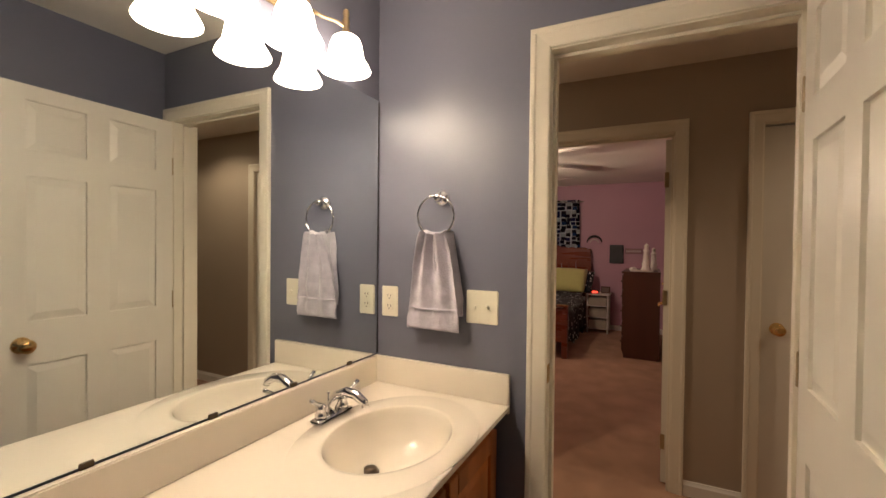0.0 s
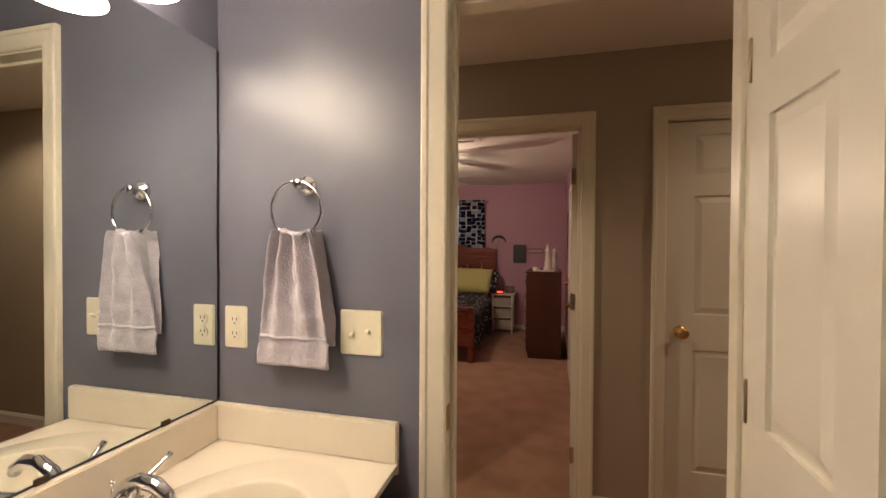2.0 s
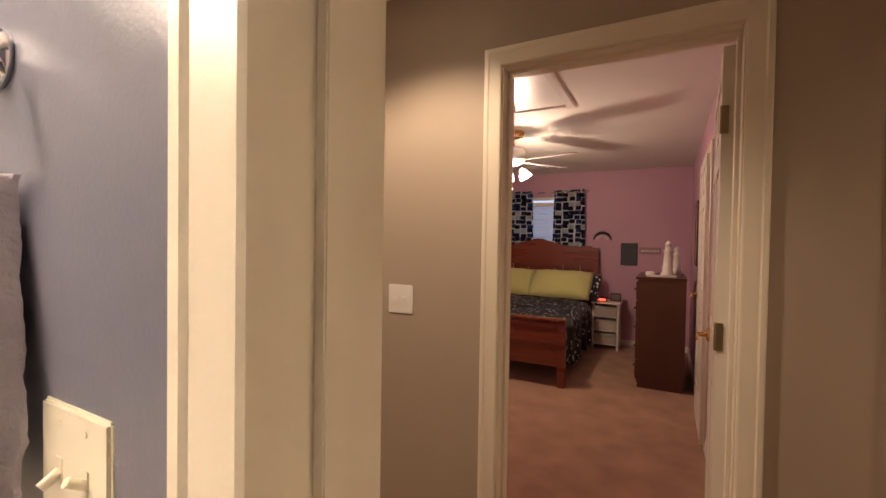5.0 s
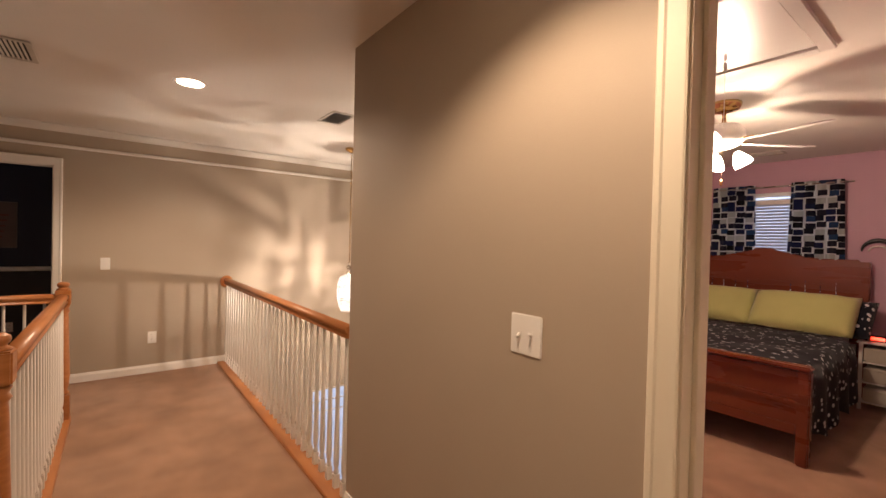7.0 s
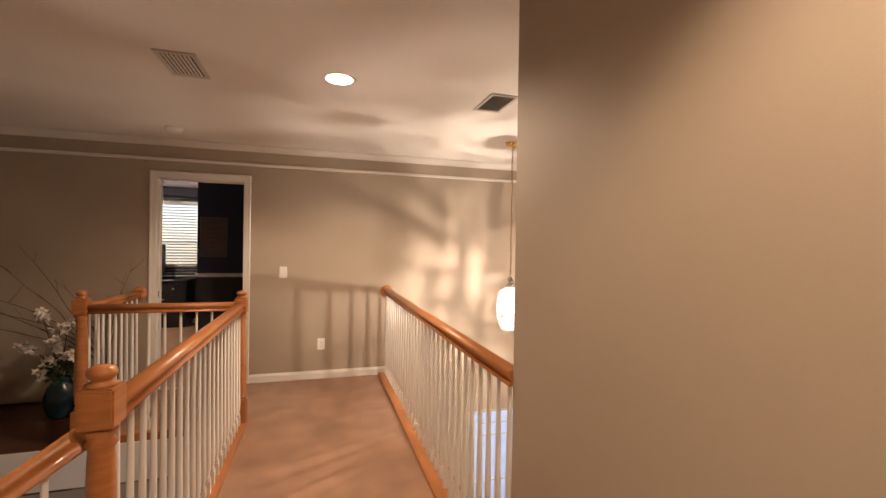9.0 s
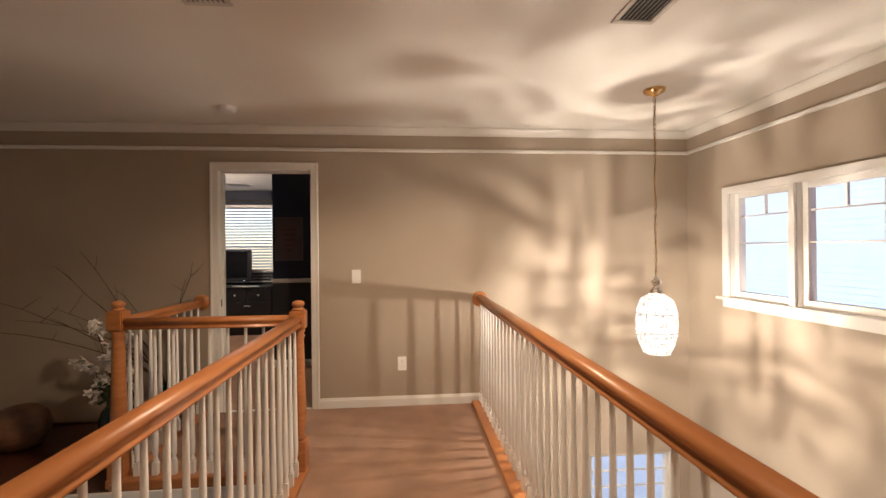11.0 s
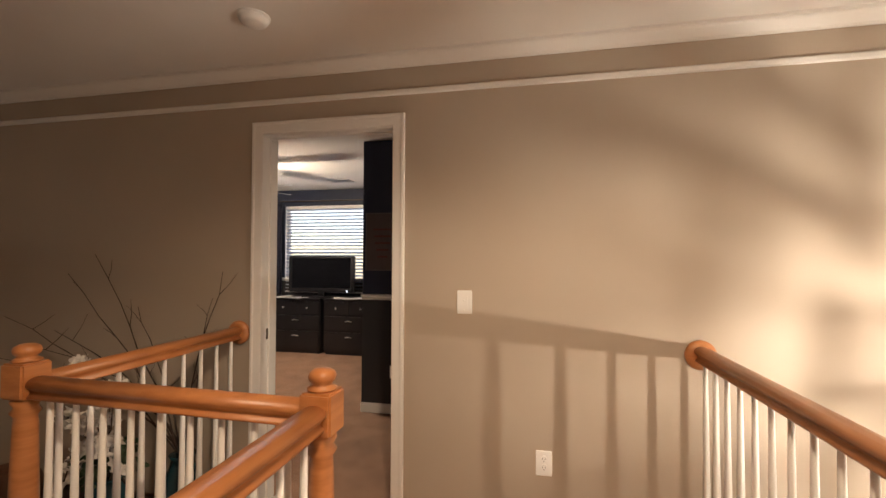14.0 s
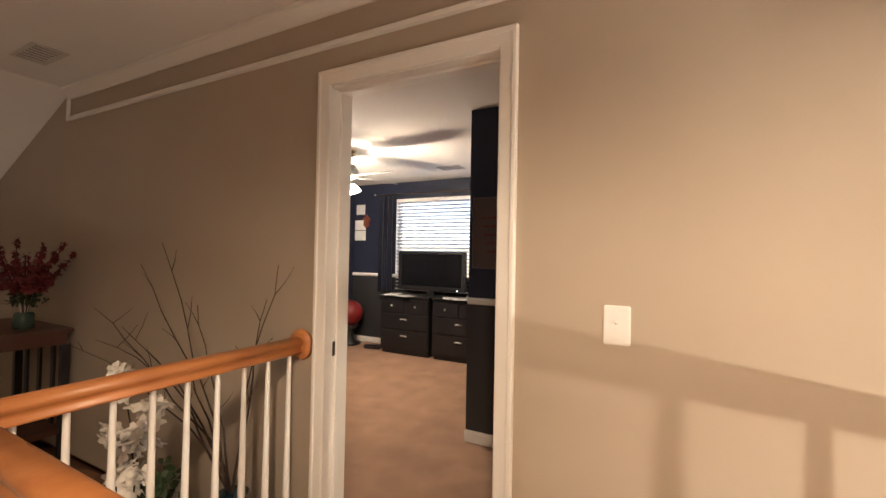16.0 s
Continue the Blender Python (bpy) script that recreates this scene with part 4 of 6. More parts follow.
for z, r in ((-1.735, 0.080), (-1.612, 0.1225), (-1.590, 0.1245), (-1.470, 0.1245)):
    bm = bmesh.new()
    tube(bm, [(r * math.cos(2 * math.pi * k / 32), r * math.sin(2 * math.pi * k / 32), z) for k in range(33)], 0.0030, 6)
    part("band", bm, nickel, pend, "thin metal band")
for k in range(8):
    a = 2 * math.pi * k / 8 + 0.2
    bm = bmesh.new()
    tube(bm, [((r + 0.001) * math.cos(a), (r + 0.001) * math.sin(a), z) for r, z in PROFILE], 0.0013, 5)
    part("rib", bm, nickel, pend)


# ---- balustrades ----
def newel(parent, x, y, top, height=None, label="", base=0.0):
    """A turned oak post with a square block where the rails meet it and a ball finial; top is the finial's tip."""
    bm = bmesh.new()
    s = 0.044
    b1, b0 = top - 0.058, top - 0.170
    box(bm, x - s, x + s, y - s, y + s, b0, b1, 0.006)
    lathe(bm, [(0.036, b1), (0.040, b1 + 0.006), (0.028, b1 + 0.013), (0.025, b1 + 0.018), (0.034, b1 + 0.026), (0.037, b1 + 0.037), (0.033, b1 + 0.048), (0.022, b1 + 0.055), (0.006, b1 + 0.058)], (x, y, 0), 20)
    lathe(bm, [(0.030, base + 0.20), (0.040, base + 0.215), (0.028, base + 0.235), (0.036, base + 0.26), (0.043, base + 0.34), (0.040, base + 0.46), (0.032, b0 - 0.09), (0.030, b0 - 0.06), (0.040, b0 - 0.045), (0.030, b0 - 0.030), (0.040, b0 - 0.012), (0.036, b0)], (x, y, 0), 20)
    box(bm, x - s, x + s, y - s, y + s, base, base + 0.20, 0.004)
    return part("newel_post", bm, oak, parent, label or "turned oak newel post", kind="")


RAIL = [(-0.027, -0.032), (0.027, -0.032), (0.030, -0.028), (0.029, -0.023), (0.022, -0.018), (0.020, -0.008), (0.026, -0.001), (0.034, 0.006), (0.035, 0.014), (0.030, 0.024), (0.018, 0.031), (0.0, 0.034), (-0.018, 0.031), (-0.030, 0.024), (-0.035, 0.014), (-0.034, 0.006), (-0.026, -0.001), (-0.020, -0.008), (-0.022, -0.018), (-0.029, -0.023), (-0.030, -0.028)]


def handrail(parent, a, b):
    bm = bmesh.new()
    extrude_profile(bm, RAIL, (a, b))
    ob = part("handrail", bm, oak, parent)
    for i, p in enumerate(ob.data.polygons):
        p.use_smooth = len(p.vertices) == 4
    return ob


BALUSTER = {}


def baluster(parent, x, y, z0, z1):
    """A slim white turned baluster; alike ones share a mesh."""
    h = round(z1 - z0, 3)
    if h not in BALUSTER:
        bm = bmesh.new()
        box(bm, -0.015, 0.015, -0.015, 0.015, 0.0, 0.075)
        lathe(bm, [(0.0120, 0.075), (0.0165, 0.086), (0.0105, 0.100), (0.0105, 0.108), (0.0150, 0.125), (0.0165, 0.165), (0.0145, 0.26), (0.0115, h * 0.6), (0.0085, h - 0.006), (0.0085, h)], (0, 0, 0), 10)
        bmesh.ops.recalc_face_normals(bm, faces=bm.faces)
        me = bpy.data.meshes.new("baluster")
        bm.to_mesh(me)
        bm.free()
        me.materials.append(white_paint)
        BALUSTER[h] = me
    ob = new("baluster", BALUSTER[h])
    ob.parent = parent
    ob.location = (x, y, z0)
    return ob


def run(parent, a, b, step, z0, z1, skip0=0.08, skip1=0.05):
    a, b = Vector(a), Vector(b)
    n = max(1, round(((b - a).length - skip0 - skip1) / step))
    d = (b - a).normalized()
    for i in range(n + 1):
        p = a + d * (skip0 + ((b - a).length - skip0 - skip1) * i / n)
        baluster(parent, p.x, p.y, z0, z1)


def rosette(parent, place, sign):
    bm = bmesh.new()
    lathe(bm, [(0.064, 0.0), (0.066, 0.010), (0.062, 0.018), (0.050, 0.026), (0.040, 0.028)], place, 28, Matrix.Rotation(radians(90 * sign), 4, "Y"))
    part("rosette", bm, oak, parent, "round oak wall plate", True)


RZ = 0.925
rail_f = thing("foyer_balustrade", (0, 0, 0), "oak handrail with white turned balusters along the foyer opening", "railing")
handrail(rail_f, (XL + 0.02, 2.63, RZ + 0.012), (XC - 0.01, 2.63, RZ + 0.012))
rosette(rail_f, (XL, 2.63, RZ + 0.005), 1)
run(rail_f, (XL, 2.63, 0), (XC, 2.63, 0), 0.102, 0.022 + FL, RZ - 0.016, 0.06, 0.06)
bm = bmesh.new()
box(bm, XL, XC, 2.550, 2.685, 0.0, 0.022 + FL, 0.005)
part("base_board", bm, oak, rail_f, "oak base board")
bm = bmesh.new()
box(bm, XL, XC, 2.662, 2.680, -0.28, -0.005, 0.003)
setting("trim_foyer_fascia", bm, white_paint, "white fascia board at the landing's edge above the foyer", "trim")

rail_s = thing("stairwell_balustrade", (0, 0, 0), "oak handrail, newels and white turned balusters round the stairwell", "railing")
NA, NB, NC = (-2.10, 1.348), (-4.305, 0.318), (-4.285, 1.352)
newel(rail_s, *NA, 1.085, base=FL)
newel(rail_s, *NB, 1.078, base=FL)
newel(rail_s, *NC, 1.062, base=FL)
RZ = 0.942
handrail(rail_s, (NC[0] + 0.04, NC[1], RZ), (NA[0] - 0.04, NA[1], RZ))
handrail(rail_s, (NC[0], NC[1] - 0.04, RZ), (NB[0], NB[1] + 0.04, RZ))
handrail(rail_s, (NB[0] - 0.04, NB[1], RZ), (XL + 0.02, NB[1], RZ))
rosette(rail_s, (XL, NB[1], RZ), 1)
run(rail_s, (*NC, 0), (*NA, 0), 0.102, 0.022 + FL, RZ - 0.028, 0.09, 0.09)
run(rail_s, (*NC, 0), (*NB, 0), 0.102, 0.022 + FL, RZ - 0.028, 0.10, 0.10)
run(rail_s, (*NB, 0), (XL, NB[1], 0), 0.102, 0.022 + FL, RZ - 0.028, 0.10, 0.07)
for a in ((NC[0] - 0.05, NA[0] + 0.05, NC[1] - 0.05, NC[1] + 0.05), (NC[0] - 0.05, NC[0] + 0.05, NB[1] + 0.05, NC[1] - 0.05), (XL, NB[0] + 0.05, NB[1] - 0.05, NB[1] + 0.05)):
    bm = bmesh.new()
    box(bm, *a, 0.0, 0.022 + FL, 0.005)
    part("base_board", bm, oak, rail_s, "oak base board")
bm = bmesh.new()
box(bm, -4.24, -2.06, 1.352, 1.368, -0.28, -0.003, 0.003)
box(bm, -4.238, -4.222, -3.6, 1.352, -0.28, -0.003, 0.003)
setting("trim_stairwell_fascia", bm, white_paint, "white fascia board round the stairwell's edge", "trim")

# the flight down, with its sloping rail
stair_rail = thing("stair_rail", (0, 0, 0), "sloping oak stair rail with white balusters", "railing")
handrail(stair_rail, (-2.10, 1.30, 0.885), (-2.10, -1.50, -1.16))
for i in range(24):
    y = 1.22 - i * 0.115
    z = -0.19 * (int((1.345 - y) / 0.26) + 1)
    zt = 0.885 - (1.30 - y) * 0.7304 - 0.04
    baluster(stair_rail, -2.10, y, z + 0.012, z + 0.012 + round(zt - z - 0.012, 2))
stairs = thing("staircase", (0, 0, 0), "carpeted stairs going down beside the landing", "staircase")
stairs["kind"] = "structure"
for i in range(12):
    y1 = 1.35 - i * 0.26
    z = -0.19 * (i + 1)
    bm = bmesh.new()
    box(bm, -2.15, -0.98, y1 - 0.27, y1, z - 0.19, z, 0.01)
    part("step", bm, carpet, stairs)


# ---- windows ----
def glass_mat():
    m = bpy.data.materials.new("window_glass")
    m.use_nodes = True
    b = m.node_tree.nodes["Principled BSDF"]
    b.inputs["Transmission Weight"].default_value, b.inputs["Roughness"].default_value, b.inputs["IOR"].default_value = 1.0, 0.0, 1.05
    b.inputs["Base Color"].default_value = (0.95, 0.97, 1.0, 1)
    return m


pane_glass = glass_mat()


def sash_window(name, axis, pos, b0, b1, low, high, label, bars=0, rail=None, inward=-1, depth=0.06):
    """Frame, meeting rail, glazing bars and panes in an opening b0..b1, low..high; pos: the outer plane of the frame."""
    win = thing(name, (0, 0, 0), label, "window")
    win["kind"] = "structure"

    def bar(u0, u1, l, h, p0, p1, what="window_frame", mat=white_paint, bev=0.002):
        bm = bmesh.new()
        if axis == "x":
            box(bm, p0, p1, u0, u1, l, h, bev)
        else:
            box(bm, u0, u1, p0, p1, l, h, bev)
        return part(what, bm, mat, win)
    p0, p1 = pos, pos + depth
    bar(b0, b0 + 0.04, low, high, p0, p1)
    bar(b1 - 0.04, b1, low, high, p0, p1)
    bar(b0 + 0.04, b1 - 0.04, high - 0.04, high, p0, p1)
    bar(b0 + 0.04, b1 - 0.04, low, low + 0.045, p0, p1)
    levels = [low + 0.045] + ([rail] if rail else []) + [high - 0.04]
    if rail:
        bar(b0 + 0.04, b1 - 0.04, rail - 0.006, rail + 0.006, p0 + 0.012, p1 - 0.02)
    for k in range(bars):
        z = high - 0.04 - (k + 1) * 0.142
        bar(b0 + 0.04, b1 - 0.04, z - 0.006, z + 0.006, p0 + 0.02, p1 - 0.022, "glazing_bar", white_paint, 0)
        bar((b0 + b1) / 2 - 0.006, (b0 + b1) / 2 + 0.006, z + 0.006, high - 0.04, p0 + 0.02, p1 - 0.022, "glazing_bar", white_paint, 0)
    for l, h in zip(levels, levels[1:]):
        ob = bar(b0 + 0.035, b1 - 0.035, l, h, p0 + 0.024, p0 + 0.028, "pane", pane_glass, 0)
        ob.visible_shadow = False
    return win


# foyer pair
sash_window("window_foyer", "y", YF + 0.04, -4.81, -4.284, 0.965, 1.775, "white sash window high in the foyer wall", 1, 1.386)
sash_window("window_foyer", "y", YF + 0.04, -4.236, -3.71, 0.965, 1.775, "white sash window high in the foyer wall", 1, 1.386)
bm = bmesh.new()
for a in ((-4.875, -4.81, 0.965, 1.775), (-4.284, -4.236, 0.965, 1.775), (-3.71, -3.645, 0.965, 1.775), (-4.875, -3.645, 1.775, 1.83)):
    box(bm, a[0], a[1], YF - 0.018, YF, a[2], a[3], 0.003)
box(bm, -4.915, -3.605, YF - 0.05, YF + 0.038, 0.945, 0.9645, 0.004)
box(bm, -4.875, -3.645, YF - 0.016, YF, 0.885, 0.9445, 0.003)
setting("trim_foyer_window", bm, white_paint, "white casing, sill and apron of the foyer windows", "trim")

# entry window low down in the foyer
sash_window("window_entry", "x", XL - 0.10, 3.60, 4.38, -2.3, -0.48, "white entry window low in the foyer", 2, -1.35)


def blinds(name, axis, pos, b0, b1, low, high, label, pitch=0.036, tilt=28, full=0.034):
    """Horizontal slatted blinds: a head rail, slats that share one mesh, a bottom rail and cords."""
    ob = thing(name, (0, 0, 0), label, "window blinds")
    L = b1 - b0
    base = bmesh.new()
    m = Matrix.Rotation(radians(tilt), 4, "X")
    bmesh.ops.create_cube(base, size=1, matrix=m @ Matrix.Diagonal((L - 0.01, full, 0.0025, 1)))
    me = bpy.data.meshes.new("slat")
    base.to_mesh(me)
    base.free()
    me.materials.append(slat_plastic)
    turn = Matrix.Rotation(radians(90 if axis == "x" else 0), 4, "Z")
    c = (b0 + b1) / 2
    n = int((high - low - 0.08) / pitch)
    for i in range(n):
        s = new("slat", me)
        s.parent = ob
        at = (pos, c, high - 0.06 - i * pitch) if axis == "x" else (c, pos, high - 0.06 - i * pitch)
        s.matrix_basis = Matrix.Translation(at) @ turn
    for z, h in ((high - 0.025, 0.05), (high - 0.06 - n * pitch, 0.02)):
        bm = bmesh.new()
        if axis == "x":
            box(bm, pos - 0.02, pos + 0.02, b0, b1, z - h / 2, z + h / 2, 0.003)
        else:
            box(bm, b0, b1, pos - 0.02, pos + 0.02, z - h / 2, z + h / 2, 0.003)
        part("rail", bm, white_plastic, ob)
    for u in (b0 + 0.12, b1 - 0.12):
        bm = bmesh.new()
        d = 0.019
        at = (pos + d, u, 0) if axis == "x" else (u, pos - d, 0)
        tube(bm, [(at[0], at[1], low + 0.03), (at[0], at[1], high - 0.03)], 0.0012, 5)
        part("cord", bm, white_plastic, ob)
    return ob


# ---- bedroom ----
sash_window("window_bedroom", "y", 7.44, -2.06, -1.18, 0.9, 2.06, "white sash window behind the bed", 0, 1.48)
blinds("window_blinds", "y", 7.385, -2.03, -1.21, 1.0, 1.98, "white slatted blinds in the bedroom window", 0.034, 52)


def dots_material(name, base, dots, scale, radius, metric="EUCLIDEAN", randomness=1.0, stretch=(1, 1, 1)):
    m = make(name, base, 0.85, sheen=0.2, spec=0.2)
    nt = m.node_tree
    n, l = nt.nodes, nt.links
    mp = [x for x in n if x.type == "MAPPING"][0]
    mp.inputs["Scale"].default_value = stretch
    vo = n.new("ShaderNodeTexVoronoi")
    vo.distance = metric
    vo.inputs["Scale"].default_value, vo.inputs["Randomness"].default_value = scale, randomness
    l.new(mp.outputs[0], vo.inputs["Vector"])
    cut = n.new("ShaderNodeMath")
    cut.operation = "LESS_THAN"
    cut.inputs[1].default_value = radius
    l.new(vo.outputs["Distance"], cut.inputs[0])
    pick = n.new("ShaderNodeValToRGB")
    pick.color_ramp.interpolation = "CONSTANT"
    els = pick.color_ramp.elements
    els[0].color, els[0].position = rgb(dots[0]), 0.0
    els[1].color, els[1].position = rgb(dots[1 % len(dots)]), 1.0 / len(dots)
    for k in range(2, len(dots)):
        e = els.new(k / len(dots))
        e.color = rgb(dots[k])
    sep = n.new("ShaderNodeSeparateColor")
    l.new(vo.outputs["Color"], sep.inputs[0])
    l.new(sep.outputs[0], pick.inputs["Fac"])
    mx = n.new("ShaderNodeMix")
    mx.data_type = "RGBA"
    mx.inputs[6].default_value = rgb(base)
    l.new(cut.outputs[0], mx.inputs[0])
    l.new(pick.outputs[0], mx.inputs[7])
    l.new(mx.outputs[2], n["Principled BSDF"].inputs["Base Color"])
    return m


spread_cloth = dots_material("black_dotted_spread", (0.010, 0.012, 0.02), [(0.80, 0.79, 0.77), (0.8, 0.8, 0.8), (0.5, 0.5, 0.52), (0.8, 0.8, 0.8)], 17, 0.27)
curtain_cloth = dots_material("patterned_curtain", (0.74, 0.78, 0.80), [(0.008, 0.010, 0.030), (0.012, 0.02, 0.09), (0.008, 0.008, 0.015), (0.50, 0.54, 0.54), (0.012, 0.02, 0.07), (0.02, 0.02, 0.04), (0.01, 0.012, 0.03), (0.02, 0.06, 0.16)], 1.0, 0.44, "CHEBYCHEV", 0.34, (11.5, 1.0, 15.5))
green_cloth = make("lime_pillowcase", (0.56, 0.55, 0.22), 0.8, (0.52, 0.51, 0.20), 6.0, 0.5, 0.3, 300, sheen=0.3, spec=0.2)

bed = thing("bed", (-1.66, 5.22, 0), "reddish cherry wooden bed with an arched headboard and panelled footboard", "bed")
HW = 0.80


def arch(x):
    u = abs(x) / HW
    return 1.35 + (0.085 * (0.5 + 0.5 * math.cos(min(1, u / 0.62) * math.pi)) if u < 0.62 else 0.0) + (0.015 if u < 0.10 else 0.0) - (0.02 if u > 0.94 else 0)


bm = bmesh.new()
xs = [-HW + 0.03 + (2 * HW - 0.06) * i / 60 for i in range(61)]
cols = [[bm.verts.new((x, y, z)) for y, z in ((2.07, 0.35), (2.07, arch(x) - 0.012), (2.078, arch(x)), (2.105, arch(x)), (2.113, arch(x) - 0.012), (2.113, 0.35))] for x in xs]
for p, q in zip(cols, cols[1:]):
    for i in range(6):
        bm.faces.new((p[i], p[(i + 1) % 6], q[(i + 1) % 6], q[i]))
bm.faces.new(cols[0])
bm.faces.new(cols[-1][::-1])
head = part("headboard", bm, cherry, bed)
for z0, z1, y0 in ((1.08, 1.10, 2.058), (1.04, 1.05, 2.062), (0.72, 0.76, 2.055)):
    bm = bmesh.new()
    box(bm, -HW + 0.07, HW - 0.07, y0, 2.0695, z0, z1, 0.004)
    part("moulding", bm, cherry, head)
for s in (-1, 1):
    for y0, y1, h in ((2.055, 2.125, 1.33), (0.0, 0.07, 0.63)):
        bm = bmesh.new()
        box(bm, s * HW - 0.035, s * HW + 0.035, y0, y1, 0, h, 0.008)
        part("bed_post", bm, cherry, bed)
bm = bmesh.new()
box(bm, -HW + 0.03, HW - 0.03, 0.015, 0.05, 0.20, 0.62, 0.003)
foot = part("footboard", bm, cherry, bed)
bm = bmesh.new()
box(bm, -HW - 0.04, HW + 0.04, -0.012, 0.082, 0.632, 0.660, 0.010)
part("cap_rail", bm, cherry, foot)
for z0, z1 in ((0.20, 0.27), (0.40, 0.43), (0.57, 0.625)):
    bm = bmesh.new()
    box(bm, -HW + 0.036, HW - 0.036, 0.002, 0.0145, z0, z1, 0.004)
    part("moulding", bm, cherry, foot)
for s in (-1, 1):
    bm = bmesh.new()
    box(bm, s * (HW - 0.012) - 0.012, s * (HW - 0.012) + 0.012, 0.06, 2.06, 0.24, 0.38, 0.003)
    part("side_rail", bm, cherry, bed)
bm = bmesh.new()
box(bm, -0.765, 0.765, 0.075, 2.05, 0.27, 0.60, 0.05)
part("mattress", bm, white_paint, bed, "white mattress")

bm = bmesh.new()
rng = random.Random(5)
ring_prev = None
CN = 40
for j in range(31):
    y = 5.305 + 1.42 * j / 30
    row = []
    for i in range(CN + 1):
        u = i / CN * 2 - 1
        if abs(u) <= 0.72:
            x = u / 0.72 * 0.80
            z = 0.655 + 0.018 * noise.noise(Vector((x * 3, y * 3, 0))) + 0.012 * noise.noise(Vector((x * 9, y * 9, 4)))
            z -= 0.02 * abs(u / 0.72) ** 6
        else:
            s = 1 if u > 0 else -1
            v = (abs(u) - 0.72) / 0.28
            x = s * (0.80 + 0.035 * min(1, v * 4) + 0.030 * v * math.sin(y * 17 + s))
            z = 0.635 - v * (0.50 + 0.04 * math.sin(y * 9))
        row.append(bm.verts.new((-1.66 + x, y, z)))
    if ring_prev:
        for i in range(CN):
            f = bm.faces.new((ring_prev[i], ring_prev[i + 1], row[i + 1], row[i]))
            f.smooth = True
    ring_prev = row
bmesh.ops.solidify(bm, geom=list(bm.faces), thickness=0.02)
solid("bedspread", bm, spread_cloth, "black bedspread with white dots over the cherry bed", "bedspread")


def pillow(x, y, z, w, d, lean, turn, label, mat):
    bm = bmesh.new()
    nx, ny = 18, 12
    grid = {}
    for side in (1, -1):
        for i in range(nx + 1):
            for j in range(ny + 1):
                u, v = i / nx * 2 - 1, j / ny * 2 - 1
                t = 0.10 * (max(0, 1 - u ** 4) ** 0.6) * (max(0, 1 - v ** 4) ** 0.6)
                pinch = 1 - 0.05 * (1 - abs(u)) * abs(v) ** 3
                co = (u * w / 2 * (1 - 0.04 * (1 - v * v) * 0 + 0.0), v * d / 2 * pinch, side * t + 0.006 * noise.noise(Vector((u * 3 + x, v * 3, side))))
                if side == -1 and (i in (0, nx) or j in (0, ny)):
                    grid[side, i, j] = grid[1, i, j]
                else:
                    grid[side, i, j] = bm.verts.new(co)
        for i in range(nx):
            for j in range(ny):
                f = [grid[side, i, j], grid[side, i + 1, j], grid[side, i + 1, j + 1], grid[side, i, j + 1]]
                q = bm.faces.new(f if side == 1 else f[::-1])
                q.smooth = True
    ob = solid("pillow", bm, mat, label, "pillow", "pillows on the bed")
    ob.matrix_world = pose(x, y, z, lean, 0, turn)
    return ob


pillow(-1.265, 6.98, 0.83, 0.82, 0.46, 48, -3, "lime green pillow leaning on the headboard", green_cloth)
pillow(-2.065, 6.98, 0.83, 0.82, 0.46, 47, 2, "lime green pillow leaning on the headboard", green_cloth)
pillow(-1.02, 7.10, 0.80, 0.52, 0.40, 55, -8, "dark dotted pillow behind the green one", spread_cloth)

rod = thing("curtain_rod", (0, 0, 0), "thin metal curtain rod over the bedroom window", "curtain rod")
bm = bmesh.new()
tube(bm, [(-2.26, 7.31, 2.115), (-0.96, 7.31, 2.115)], 0.008, 8)
for x in (-2.2, -1.02):
    tube(bm, [(x, 7.40, 2.115), (x, 7.31, 2.115)], 0.005, 6)
part("rod", bm, nickel, rod)


def curtain(x0, x1, z0, z1, y, folds, label, mat, name="curtain", axis="y", flare=0.03):
    bm = bmesh.new()
    nu, nv = folds * 8, 14
    prev = None
    for j in range(nv + 1):
        v = j / nv
        row = []
        for i in range(nu + 1):
            u = i / nu
            x = x0 + (x1 - x0) * u + flare * v * (u - 0.5) * 2
            d = (0.014 + 0.008 * v) * math.cos(u * folds * 2 * math.pi + 0.5 * math.sin(v * 3))
            z = z1 + (z0 - z1) * v
            row.append(bm.verts.new((x, y + d, z) if axis == "y" else (y + d, x, z)))
        if prev:
            for i in range(nu):
                f = bm.faces.new((prev[i], prev[i + 1], row[i + 1], row[i]))
                f.smooth = True
        prev = row
    bmesh.ops.solidify(bm, geom=list(bm.faces), thickness=0.003)
    return solid(name, bm, mat, label, "curtain", "bedroom curtains" if axis == "y" else "")


curtain(-2.19, -1.77, 0.95, 2.145, 7.31, 4, "dark curtain with white and blue blocks at the bedroom window", curtain_cloth)
curtain(-1.45, -1.03, 0.95, 2.145, 7.31, 4, "dark curtain with white and blue blocks at the bedroom window", curtain_cloth)

